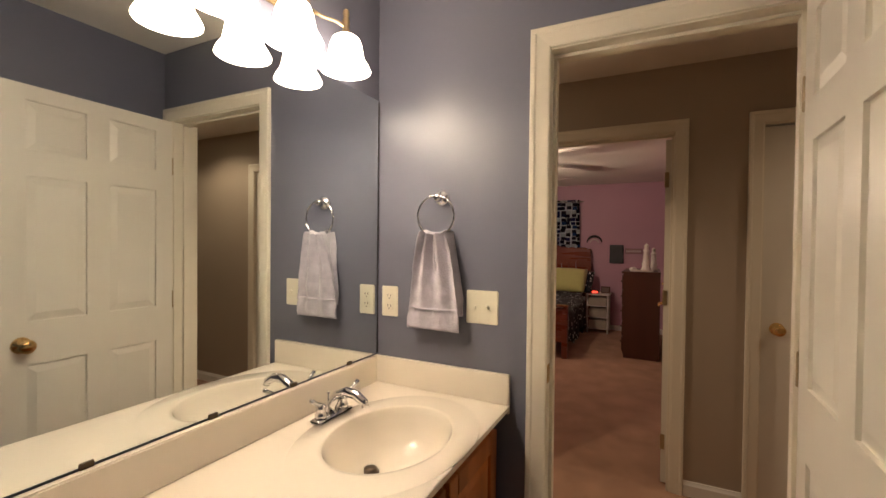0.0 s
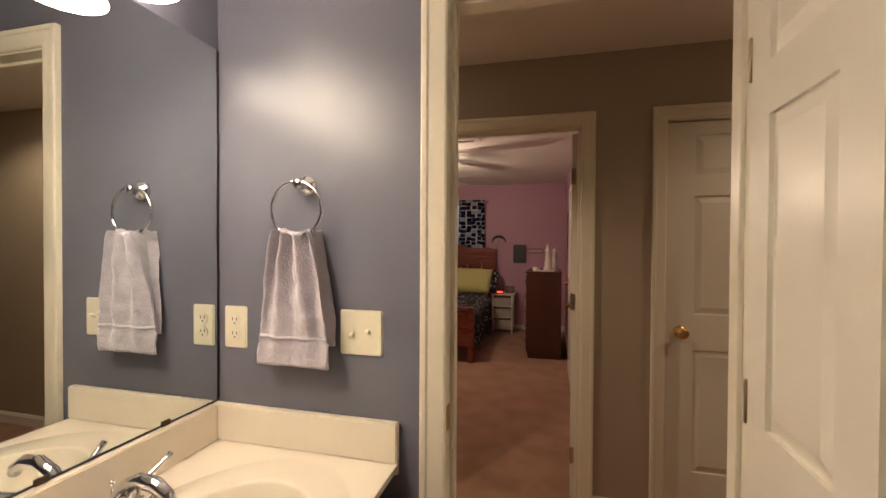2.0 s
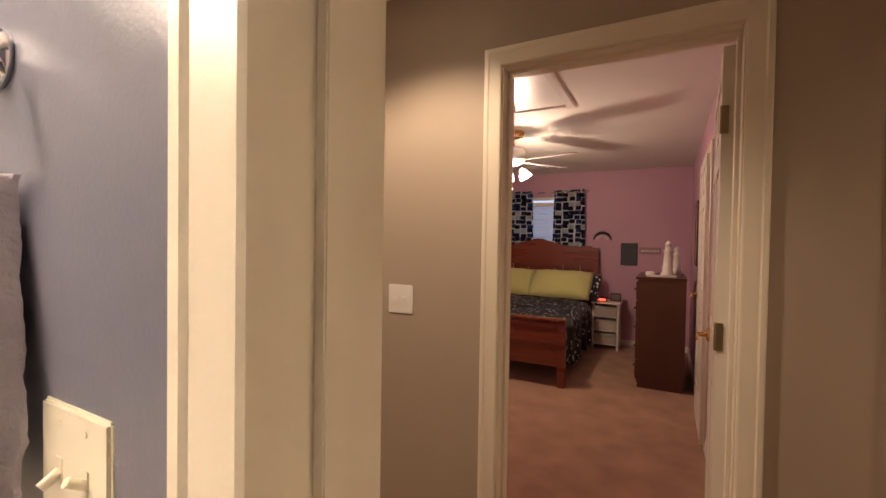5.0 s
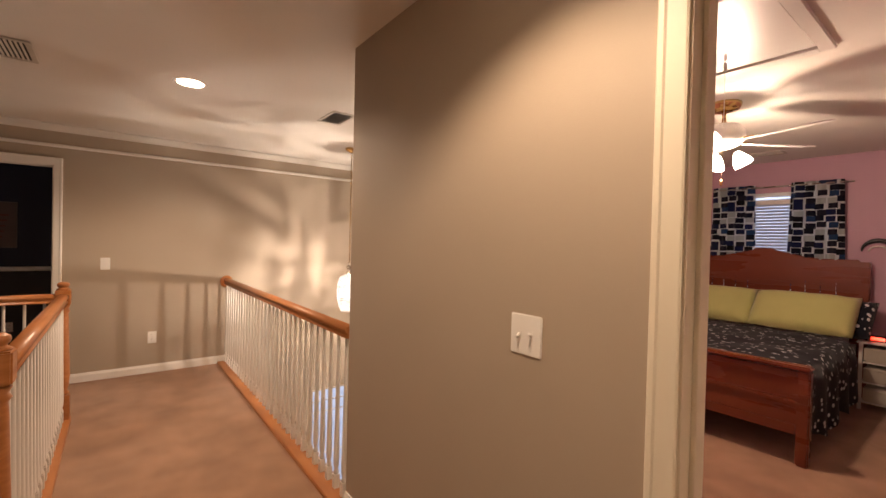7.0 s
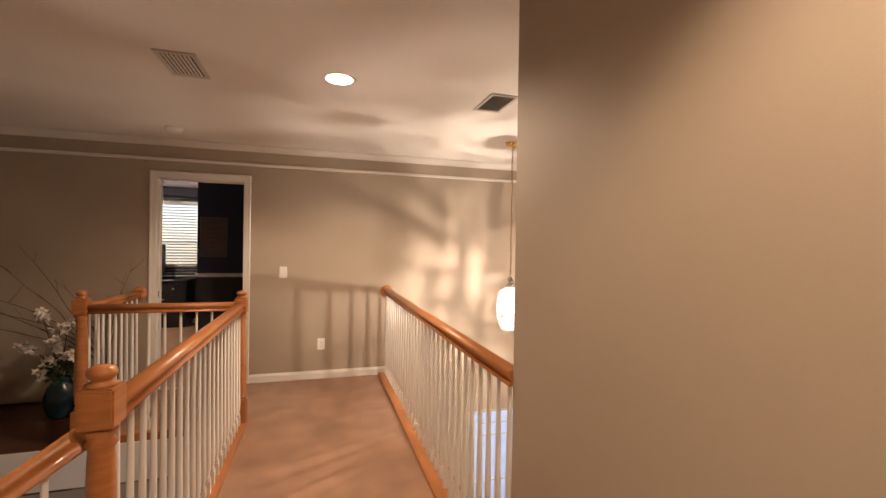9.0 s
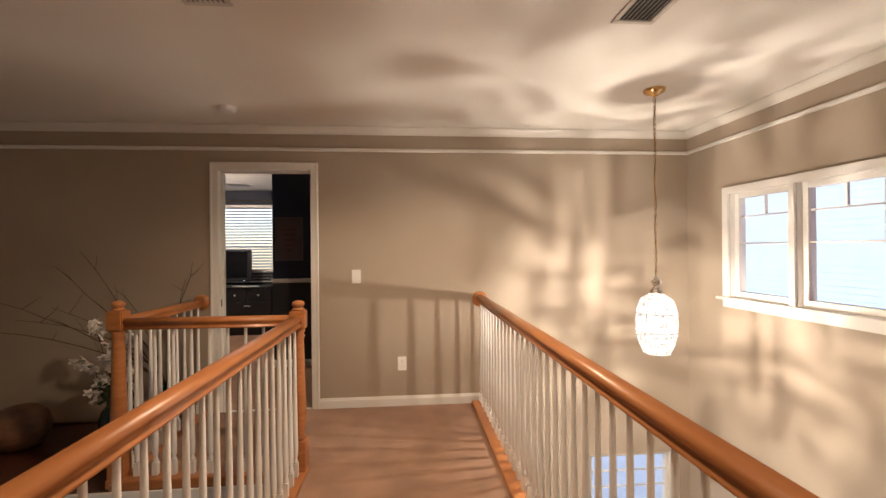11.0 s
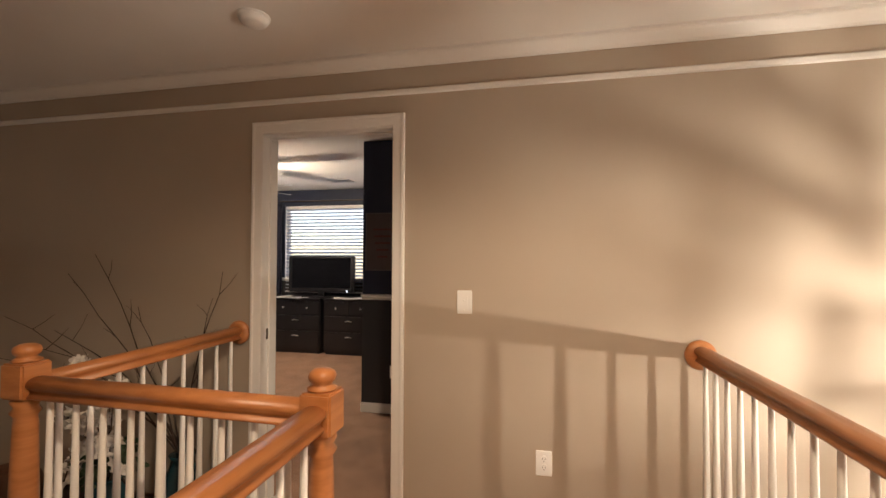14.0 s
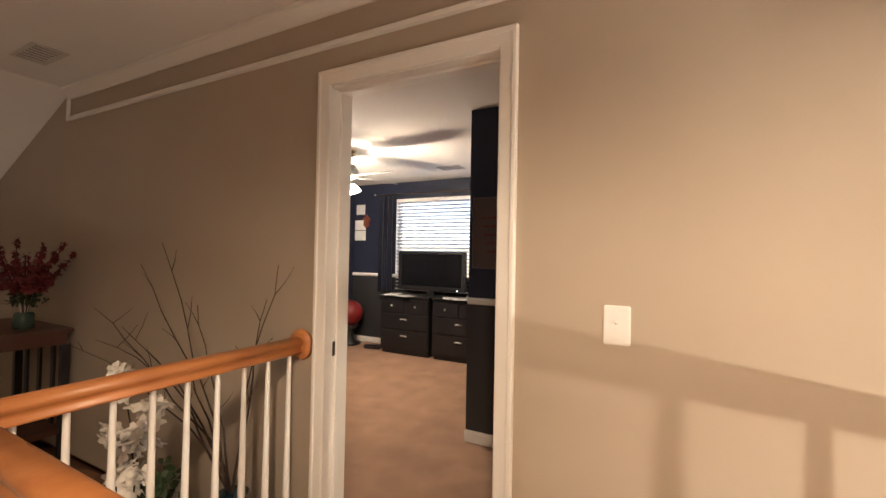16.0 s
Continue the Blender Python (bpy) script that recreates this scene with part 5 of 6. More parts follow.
night = thing("nightstand", (-0.685, 7.18, 0), "white nightstand with three woven baskets beside the bed", "nightstand")
bm = bmesh.new()
for sx in (-1, 1):
    for sy in (-1, 1):
        box(bm, sx * 0.152 - 0.013, sx * 0.152 + 0.013, sy * 0.152 - 0.013, sy * 0.152 + 0.013, 0, 0.60, 0.002)
for z in (0.06, 0.24, 0.42):
    box(bm, -0.15, 0.15, -0.15, 0.15, z, z + 0.014, 0.002)
part("frame", bm, white_paint, night)
bm = bmesh.new()
box(bm, -0.18, 0.18, -0.18, 0.18, 0.60, 0.62, 0.004)
part("top", bm, white_paint, night)
wicker = make("pale_wicker", (0.55, 0.50, 0.42), 0.85, (0.40, 0.35, 0.28), 30.0, 0.6, 1.0, 90, wave=60.0)
for z in (0.075, 0.255, 0.435):
    bm = bmesh.new()
    box(bm, -0.132, 0.132, -0.155, 0.12, z, z + 0.128, 0.01)
    tube(bm, [(-0.13, -0.158, z + 0.125), (0, -0.160, z + 0.108), (0.13, -0.158, z + 0.125)], 0.006, 6)
    part("basket", bm, wicker, night, "pale woven basket")
clock = thing("alarm_clock", (-0.735, 7.10, 0.62), "small black alarm clock with red digits", "alarm clock")
bm = bmesh.new()
box(bm, -0.06, 0.06, -0.03, 0.03, 0, 0.055, 0.008)
part("case", bm, black_wood, clock)
bm = bmesh.new()
box(bm, -0.045, 0.045, -0.032, -0.0305, 0.014, 0.042)
part("display", bm, glow("red_digits", (1, 0.03, 0.01), 2.5), clock, "glowing red display")
ob = thing("photo_frame", (-0.585, 7.20, 0.62), "small dark wooden photo frame on the nightstand", "photo frame")
bm = bmesh.new()
for a in ((-0.07, -0.055, 0, 0.11), (0.055, 0.07, 0, 0.11), (-0.055, 0.055, 0, 0.015), (-0.055, 0.055, 0.095, 0.11)):
    box(bm, a[0], a[1], -0.008, 0.008, a[2], a[3], 0.002)
part("frame", bm, dark_wood, ob)
bm = bmesh.new()
box(bm, -0.055, 0.055, 0.0, 0.004, 0.015, 0.095)
part("picture", bm, make("faded_print", (0.14, 0.09, 0.08), 0.4, (0.25, 0.2, 0.17), 14.0), ob)

dresser = thing("dresser", (-0.03, 6.03, 0), "tall dark brown chest of drawers against the mauve wall", "chest of drawers")
bm = bmesh.new()
box(bm, -0.20, 0.21, -0.385, 0.385, 0.05, 1.05, 0.004)
box(bm, -0.19, 0.20, -0.375, 0.375, 0.0, 0.05)
part("body", bm, dark_wood, dresser)
bm = bmesh.new()
box(bm, -0.22, 0.215, -0.40, 0.40, 1.05, 1.075, 0.005)
part("top", bm, dark_wood, dresser)
for k in range(5):
    bm = bmesh.new()
    z = 0.08 + k * 0.192
    box(bm, -0.215, -0.20, -0.365, 0.365, z, z + 0.18, 0.004)
    d = part("drawer", bm, dark_wood, dresser)
    for y in (-0.2, 0.2):
        bm = bmesh.new()
        lathe(bm, [(0.007, 0), (0.006, 0.012), (0.014, 0.020), (0.010, 0.026)], (-0.215, y, z + 0.09), 10, Matrix.Rotation(radians(-90), 4, "Y"))
        part("knob", bm, bronze, d, "dark round knob", True)

# white figures on the dresser
plaster = make("white_plaster", (0.72, 0.68, 0.63), 0.5, (0.6, 0.55, 0.5), 12.0, 0.5, 0.3, 60)
for x, y, s, n_rings in ((0.02, 5.86, 1.0, 1), (0.10, 6.02, 0.85, 0)):
    bm = bmesh.new()
    lathe(bm, [(0.062 * s, 0), (0.062 * s, 0.03 * s), (0.046 * s, 0.05 * s), (0.040 * s, 0.15 * s), (0.031 * s, 0.24 * s), (0.040 * s, 0.25 * s), (0.040 * s, 0.262 * s), (0.024 * s, 0.268 * s), (0.024 * s, 0.31 * s), (0.032 * s, 0.315 * s), (0.004, 0.35 * s)], (0, 0, 0), 18)
    for a in range(4):
        box(bm, -0.008 + 0.045 * s * math.cos(a * 1.57), 0.008 + 0.045 * s * math.cos(a * 1.57), -0.008 + 0.045 * s * math.sin(a * 1.57), 0.008 + 0.045 * s * math.sin(a * 1.57), 0.07 * s, 0.11 * s, 0.002)
    ob = solid("lighthouse_ornament", bm, plaster, "small white lighthouse ornament on the dresser", "ornament", "ornaments on the dresser")
    ob.location = (x, y, 1.075)
bm = bmesh.new()
lathe(bm, [(0.03, 0), (0.042, 0.012), (0.044, 0.03), (0.030, 0.045), (0.012, 0.05)], (0, 0, 0), 16)
ob = solid("trinket_dish", bm, plaster, "small white lidded dish on the dresser", "ornament", "ornaments on the dresser", smooth=True)
ob.location = (-0.13, 5.80, 1.075)
bm = bmesh.new()
box(bm, -0.16, 0.10, -0.05, 0.05, 0, 0.018, 0.004)
ob = solid("jewelry_tray", bm, plaster, "low pale tray on the dresser", "tray")
ob.location = (0.0, 5.74, 1.075)

# things on the mauve walls
ob = thing("wall_picture", (-0.445, 7.40, 1.25), "small black slate picture on the mauve wall", "picture")
bm = bmesh.new()
box(bm, -0.105, 0.105, -0.022, 0, -0.15, 0.15, 0.004)
part("panel", bm, make("slate_black", (0.045, 0.05, 0.055), 0.6, (0.06, 0.065, 0.07), 8.0), ob)
ob = thing("wall_hook_rack", (-0.79, 7.40, 1.48), "dark curved wall ornament with pale centre on the mauve wall", "wall ornament")
bm = bmesh.new()
tube(bm, [(0.115 * math.cos(a), -0.02, -0.045 + 0.105 * math.sin(a)) for a in [math.pi * k / 16 for k in range(17)]], 0.012, 8, [0.006 + 0.015 * math.sin(math.pi * k / 16) for k in range(17)])
part("arch", bm, black_wood, ob, smooth=True)
bm = bmesh.new()
tube(bm, [(0.065 * math.cos(a), -0.02, -0.045 + 0.05 * math.sin(a)) for a in [math.pi * k / 12 for k in range(13)]], 0.008, 8)
part("inner_arch", bm, plaster, ob, "pale inner arch", True)
ob = thing("wall_plaque", (-0.19, 7.40, 1.30), "small pale plaque with faded print on the mauve wall", "plaque")
bm = bmesh.new()
box(bm, -0.13, 0.13, -0.014, 0, -0.045, 0.045, 0.004)
part("board", bm, make("pale_plaque", (0.36, 0.22, 0.24), 0.6, (0.32, 0.20, 0.22), 10.0), ob)
bm = bmesh.new()
for k in range(7):
    box(bm, -0.11 + k * 0.032, -0.088 + k * 0.032, -0.0155, -0.0142, -0.015, 0.015)
part("lettering", bm, plaster, ob, "row of pale unreadable letters")
ob = thing("wall_sign", (0.28, 5.95, 1.50), "tall pale wooden sign in a frame on the mauve side wall", "sign")
bm = bmesh.new()
box(bm, -0.018, -0.002, -0.13, 0.13, -0.30, 0.30, 0.003)
part("board", bm, make("pale_board", (0.48, 0.40, 0.34), 0.7, (0.34, 0.26, 0.20), 8.0, stretch=(1, 1, 0.3)), ob)
bm = bmesh.new()
for y0, y1, z0, z1 in ((-0.145, -0.13, -0.315, 0.315), (0.13, 0.145, -0.315, 0.315), (-0.13, 0.13, 0.30, 0.315), (-0.13, 0.13, -0.315, -0.30)):
    box(bm, -0.024, -0.001, y0, y1, z0, z1, 0.002)
part("frame", bm, dark_wood, ob)

# ---- study ----
sash_window("window_study", "x", -9.31, -1.84, -0.10, 0.80, 2.15, "white sash window in the study", 0, 1.42)
blinds("study_blinds", "x", -9.19, -1.82, -0.12, 0.82, 2.15, "white slatted blinds in the study window", 0.050, -30, 0.046)
dark_cloth = make("navy_curtain_cloth", (0.012, 0.016, 0.04), 0.85, (0.02, 0.025, 0.055), 6.0, sheen=0.3)
curtain(-2.08, -1.84, 0.80, 2.20, -9.13, 3, "dark navy curtain beside the study window", dark_cloth, "study_curtain", "x", 0.01)
rod = thing("study_curtain_rod", (0, 0, 0), "dark curtain rod with ball ends in the study", "curtain rod")
bm = bmesh.new()
tube(bm, [(-9.13, -2.16, 2.22), (-9.13, 0.10, 2.22)], 0.009, 8)
part("rod", bm, bronze, rod)
bm = bmesh.new()
lathe(bm, [(0.004, -0.022), (0.018, -0.012), (0.022, 0.0), (0.018, 0.012), (0.004, 0.022)], (-9.13, -2.18, 2.22), 12)
part("finial", bm, nickel, rod, "pale ball finial", True)


pull_metal = make("satin_pull_metal", (0.80, 0.78, 0.74), 0.42, (0.74, 0.72, 0.68), 8.0, 0.5, metal=0.7)


def black_cabinet(y0, y1, label, split):
    cab = thing("filing_cabinet", (-8.96, (y0 + y1) / 2, 0), label, "cabinet", "black cabinets under the study window")
    w = (y1 - y0) / 2 - 0.01
    bm = bmesh.new()
    box(bm, -0.22, 0.19, -w, w, 0.05, 0.76, 0.003)
    box(bm, -0.20, 0.17, -w + 0.02, w - 0.02, 0, 0.05)
    part("body", bm, black_wood, cab)
    bm = bmesh.new()
    box(bm, -0.23, 0.215, -w - 0.008, w + 0.008, 0.76, 0.785, 0.004)
    part("top", bm, black_wood, cab)
    rows = [(0.07, 0.32), (0.34, 0.54), (0.56, 0.74)]
    for k, (l, h) in enumerate(rows):
        for a, b in ([(-w + 0.015, -0.005), (0.005, w - 0.015)] if k == 2 else [(-w + 0.015, w - 0.015)]):
            bm = bmesh.new()
            box(bm, 0.19, 0.206, a, b, l, h, 0.004)
            d = part("drawer", bm, black_wood, cab)
            bm = bmesh.new()
            c = (a + b) / 2
            if k == 2:
                lathe(bm, [(0.006, 0), (0.006, 0.012), (0.015, 0.020), (0.010, 0.027)], (0.206, c, (l + h) / 2), 12, Matrix.Rotation(radians(90), 4, "Y"))
            else:
                tube(bm, [(0.206, c - 0.045, h - 0.07), (0.226, c - 0.035, h - 0.064), (0.230, c, h - 0.060), (0.226, c + 0.035, h - 0.064), (0.206, c + 0.045, h - 0.07)], 0.008, 8)
            part("handle", bm, pull_metal, d, "bright metal pull", True)
    return cab


black_cabinet(-1.78, -1.00, "black wooden cabinet with bright pulls under the study window", True)
black_cabinet(-0.97, -0.19, "black wooden cabinet with bright pulls beneath the television", True)
tv = thing("television", (-8.97, -1.10, 0.785), "black flat-screen television on the black cabinets", "television")
bm = bmesh.new()
box(bm, -0.025, 0.025, -0.52, 0.52, 0.07, 0.60, 0.01)
part("bezel", bm, black_wood, tv)
bm = bmesh.new()
box(bm, 0.0255, 0.028, -0.46, 0.46, 0.13, 0.57)
part("screen", bm, make("dark_screen", (0.008, 0.008, 0.010), 0.12), tv, "dark glossy screen")
bm = bmesh.new()
box(bm, -0.10, 0.13, -0.26, 0.26, 0, 0.014, 0.006)
box(bm, -0.02, 0.02, -0.05, 0.05, 0.014, 0.08)
part("stand", bm, black_wood, tv)
bm = bmesh.new()
box(bm, 0.0255, 0.028, 0.40, 0.41, 0.085, 0.095)
part("status_light", bm, glow("blue_white_led", (0.7, 0.8, 1.0), 4.0), tv, "small glowing light")
paper = make("loose_paper", (0.70, 0.70, 0.70), 0.7, (0.6, 0.6, 0.62), 8.0)
for x, y, w, d, a, h in ((-8.84, -1.62, 0.24, 0.17, 12, 0.012), (-8.80, -1.35, 0.28, 0.20, -14, 0.004), (-8.80, -0.55, 0.2, 0.26, 25, 0.010), (-8.78, -0.72, 0.12, 0.16, -30, 0.018)):
    bm = bmesh.new()
    box(bm, -w / 2, w / 2, -d / 2, d / 2, 0, h, 0.001)
    ob = solid("paper_stack", bm, paper, "loose pale papers on the black cabinet top", "papers", "papers on the cabinets")
    ob.matrix_world = pose(x, y, 0.785, 0, 0, a)

for a in (("x", -9.2, -2.63, 0.43, 1), ("y", 0.43, -9.2, -6.80, -1)):
    bm = bmesh.new()
    if a[0] == "x":
        box(bm, a[1], a[1] + 0.004, a[2], a[3], 0.083, 1.0)
    else:
        box(bm, a[2], a[3], a[1] - 0.004, a[1], 0.083, 1.0)
    setting("wainscot", bm, char_paint, "charcoal painted lower part of the study wall")
bm = bmesh.new()
box(bm, -6.80, -6.796, 0.43, 3.0, 0.083, 0.985)
setting("wainscot", bm, char_paint, "charcoal painted lower part of the closet wall")
RAILP = [(0, 0), (0.012, 0.004), (0.018, 0.02), (0.018, 0.035), (0.010, 0.045), (0, 0.05)]
for p, q in (((-9.2, -2.63, 1.0), (-9.2, 0.43, 1.0)), ((-9.2, 0.43, 1.0), (-6.80, 0.43, 1.0)), ((-6.80, 0.43, 0.985), (-6.80, 3.0, 0.985))):
    bm = bmesh.new()
    if p[0] == -6.80:
        extrude_profile(bm, RAILP, (p, q))
    else:
        extrude_profile(bm, RAILP, (p, q))
    setting("chair_rail", bm, white_paint, "white chair rail on the study wall", "trim")
ob = thing("wall_poster", (-6.80, 0.62, 1.50), "dark framed poster on the navy closet wall", "poster")
bm = bmesh.new()
box(bm, 0, 0.012, -0.155, 0.155, -0.25, 0.25, 0.002)
part("sheet", bm, make("dim_poster", (0.10, 0.08, 0.075), 0.5, (0.14, 0.10, 0.09), 5.0), ob)
bm = bmesh.new()
for y0, y1, z0, z1 in ((-0.16, -0.152, -0.255, 0.255), (0.152, 0.16, -0.255, 0.255), (-0.152, 0.152, 0.247, 0.255), (-0.152, 0.152, -0.255, -0.247)):
    box(bm, 0, 0.016, y0, y1, z0, z1)
part("frame", bm, make("grey_frame", (0.16, 0.14, 0.14), 0.5), ob)
bm = bmesh.new()
for k in range(5):
    box(bm, 0.0122, 0.0135, -0.09 + 0.01 * k, 0.09 - 0.012 * k, 0.10 - 0.06 * k, 0.115 - 0.06 * k)
part("lettering", bm, make("dull_red_ink", (0.16, 0.05, 0.04), 0.6), ob, "dull unreadable lines")
for z, w, lab in ((2.02, 0.16, "small white framed print on the navy wall"), (1.78, 0.20, "white framed print on the navy wall"), (1.62, 0.20, "white framed print low on the navy wall")):
    ob = thing("wall_print", (-9.2, -2.50, z), lab, "picture", "prints on the study wall")
    bm = bmesh.new()
    box(bm, 0, 0.012, -w / 2, w / 2, -0.075, 0.075, 0.002)
    part("print", bm, paper, ob)
    bm = bmesh.new()
    box(bm, 0.0, 0.016, -w / 2, w / 2, -0.083, -0.075)
    part("ledge", bm, black_wood, ob, "black lower edge")
bm = bmesh.new()
lathe(bm, [(0.01, -0.10), (0.05, -0.06), (0.045, 0.0), (0.07, 0.03), (0.03, 0.07), (0.01, 0.10)], (0, 0, 0), 10)
ob = solid("wall_figurine", bm, make("rust_red", (0.20, 0.05, 0.03), 0.6), "small rust-red hanging ornament on the navy wall", "ornament")
ob.location = (-9.11, -2.32, 1.83)
bm = bmesh.new()
lathe(bm, [(0.004, -0.19), (0.09, -0.165), (0.16, -0.09), (0.185, 0.0), (0.16, 0.09), (0.09, 0.165), (0.004, 0.19)], (0, 0, 0), 24)
ob = solid("red_ball", bm, make("red_vinyl", (0.20, 0.012, 0.014), 0.45), "large red ball on a dark stand by the charcoal wall", "ball", smooth=True)
ob.location = (-8.95, -2.45, 0.46)
bm = bmesh.new()
lathe(bm, [(0.16, 0), (0.16, 0.03), (0.05, 0.06), (0.05, 0.22), (0.13, 0.285)], (0, 0, 0), 18)
ob = solid("ball_stand", bm, black_wood, "black round stand under the red ball", "stand", smooth=True)
ob.location = (-8.95, -2.45, 0)
bm = bmesh.new()
box(bm, -0.05, 0.05, -0.13, 0.13, 0, 0.06, 0.02)
ob = solid("dark_shoe", bm, black_wood, "dark shoe on the carpet beside the cabinet", "shoe")
ob.matrix_world = pose(-8.85, -1.96, 0, 0, 0, 15)

# ---- the ledge by the stairwell ----
table = thing("console_table", (-5.11, -2.08, -0.02), "dark wooden console table with slatted legs on the ledge", "table")
bm = bmesh.new()
box(bm, -0.19, 0.20, -0.42, 0.42, 0.815, 0.845, 0.006)
part("tabletop", bm, dark_wood, table)
bm = bmesh.new()
box(bm, -0.17, 0.18, -0.38, 0.38, 0.74, 0.815, 0.003)
part("apron", bm, dark_wood, table)
for sx in (-1, 1):
    for sy in (-1, 1):
        bm = bmesh.new()
        box(bm, sx * 0.165 - 0.022, sx * 0.165 + 0.022, sy * 0.355 - 0.022, sy * 0.355 + 0.022, 0, 0.74, 0.003)
        part("leg", bm, black_wood, table)
    for k in range(3):
        bm = bmesh.new()
        box(bm, sx * 0.165 - 0.008, sx * 0.165 + 0.008, -0.20 + k * 0.2 - 0.02, -0.20 + k * 0.2 + 0.02, 0.20, 0.74, 0.002)
        part("slat", bm, black_wood, table)
bm = bmesh.new()
box(bm, -0.18, 0.18, -0.37, 0.37, 0.17, 0.20, 0.003)
part("shelf", bm, dark_wood, table)

teal_glaze = make("teal_glaze", (0.015, 0.060, 0.075), 0.22, (0.010, 0.035, 0.05), 5.0, 0.6, coat=0.4)
clear_ish = make("green_glass", (0.05, 0.09, 0.08), 0.12, (0.03, 0.06, 0.055), 5.0)
stem_mat = make("dark_stem", (0.055, 0.030, 0.020), 0.7, (0.03, 0.018, 0.012), 20.0)
petal = make("white_petal", (0.72, 0.68, 0.62), 0.6, (0.60, 0.55, 0.48), 30.0)
red_petal = make("dark_red_petal", (0.16, 0.012, 0.018), 0.6, (0.09, 0.008, 0.012), 30.0)
leaf_mat = make("dull_green_leaf", (0.035, 0.06, 0.022), 0.6, (0.02, 0.04, 0.015), 12.0)


def petals(bm, at, size, rng, count=5):
    """A small blossom: cupped petals round a centre."""
    q = Euler((rng.uniform(-1.2, 1.2), rng.uniform(-1.2, 1.2), rng.uniform(0, 6.28))).to_matrix()
    c = Vector(at)
    for k in range(count):
        a = 2 * math.pi * k / count
        d, s = Vector((math.cos(a), math.sin(a), 0)), Vector((-math.sin(a), math.cos(a), 0))
        pts = [Vector((0, 0, 0)), d * 0.5 + s * 0.36 + Vector((0, 0, 0.18)), d * 1.0 + s * 0.16 + Vector((0, 0, 0.12)), d * 1.05 - s * 0.16 + Vector((0, 0, 0.10)), d * 0.5 - s * 0.36 + Vector((0, 0, 0.18))]
        bm.faces.new([bm.verts.new(c + q @ (p * size)) for p in pts])


# red flowers in a small glass vase on the table
rng = random.Random(11)
vase = thing("red_flower_vase", (-5.12, -1.87, 0.825), "dark red flower spikes in a small green vase", "flower vase")
bm = bmesh.new()
lathe(bm, [(0.045, 0), (0.050, 0.006), (0.050, 0.09), (0.044, 0.095), (0.044, 0.10)], (0, 0, 0), 20)
part("vase", bm, clear_ish, vase, smooth=True)
for k in range(13):
    a, lean = 2 * math.pi * k / 13 + 0.3, 0.20 + 0.09 * (k % 3)
    tip = Vector((math.cos(a) * lean * 0.55, math.sin(a) * lean, 0.40 + 0.07 * ((k * 2) % 3)))
    mid = Vector((math.cos(a) * 0.03, math.sin(a) * 0.03, 0.17))
    bm = bmesh.new()
    tube(bm, [(0, 0, 0.03), mid, (mid + tip) / 2 + Vector((0, 0, 0.02)), tip], 0.0022, 5)
    st = part("stem", bm, stem_mat if k % 2 else plaster, vase)
    bm = bmesh.new()
    for j in range(26):
        u = 0.25 + 0.75 * j / 25
        p = mid.lerp(tip, u)
        petals(bm, p + Vector((rng.uniform(-1, 1), rng.uniform(-1, 1), rng.uniform(-1, 1))) * 0.011, 0.028 * (1.25 - 0.6 * u), rng, 5)
    part("blossom", bm, red_petal, st, "dark red blossoms")
bm = bmesh.new()
for j in range(60):
    a = rng.uniform(0, 6.28)
    r = rng.uniform(0.01, 0.10)
    petals(bm, (r * math.cos(a), r * math.sin(a), 0.17 + rng.uniform(-0.02, 0.04)), 0.028, rng, 3)
part("leaves", bm, leaf_mat, vase, "dark green leaves", kind="stuff")

# white orchids in a teal jar
vase = thing("white_flower_jar", (-4.93, -0.09, -0.02), "white silk blossoms trailing from a dark teal jar", "flower vase")
bm = bmesh.new()
lathe(bm, [(0.07, 0), (0.09, 0.02), (0.115, 0.10), (0.118, 0.18), (0.095, 0.25), (0.062, 0.29), (0.060, 0.31), (0.072, 0.325), (0.058, 0.325)], (0, 0, 0), 28)
part("jar", bm, teal_glaze, vase, smooth=True)
sprays = [((0.05, -0.16, 1.02), (0.06, -0.10, 0.84)), ((0.05, -0.10, 0.80), (0.06, 0.02, 0.54)), ((0.02, 0.04, 1.00), (0.04, 0.14, 0.70)), ((0.10, 0.10, 0.70), (0.14, 0.18, 0.44)), ((-0.05, -0.06, 0.74), (-0.02, -0.02, 0.72)), ((0.08, -0.06, 0.62), (0.14, -0.08, 0.36)), ((0.0, -0.22, 0.66), (0.03, -0.28, 0.58))]
for k, (top_p, end_p) in enumerate(sprays):
    p0, p1, p2 = Vector((0, 0, 0.30)), Vector(top_p), Vector(end_p)
    path = [p0 * (1 - u) ** 2 + p1 * 2 * u * (1 - u) + p2 * u * u for u in [i / 10 for i in range(11)]]
    bm = bmesh.new()
    tube(bm, path, 0.003, 5)
    st = part("stem", bm, stem_mat, vase)
    bm = bmesh.new()
    for j in range(18):
        p = path[4 + j * 6 // 18].lerp(path[5 + j * 6 // 18], rng.random())
        petals(bm, p + Vector((rng.uniform(-1, 1), rng.uniform(-1, 1), rng.uniform(-1, 1))) * 0.028, 0.036, rng, 5)
    part("blossom", bm, petal, st, "white blossoms")
bm = bmesh.new()
for j in range(50):
    a, r = rng.uniform(0, 6.28), rng.uniform(0.03, 0.13)
    petals(bm, (r * math.cos(a), r * math.sin(a), 0.36 + rng.uniform(-0.04, 0.10)), 0.045, rng, 3)
part("leaves", bm, leaf_mat, vase, "dull green leaves", kind="stuff")

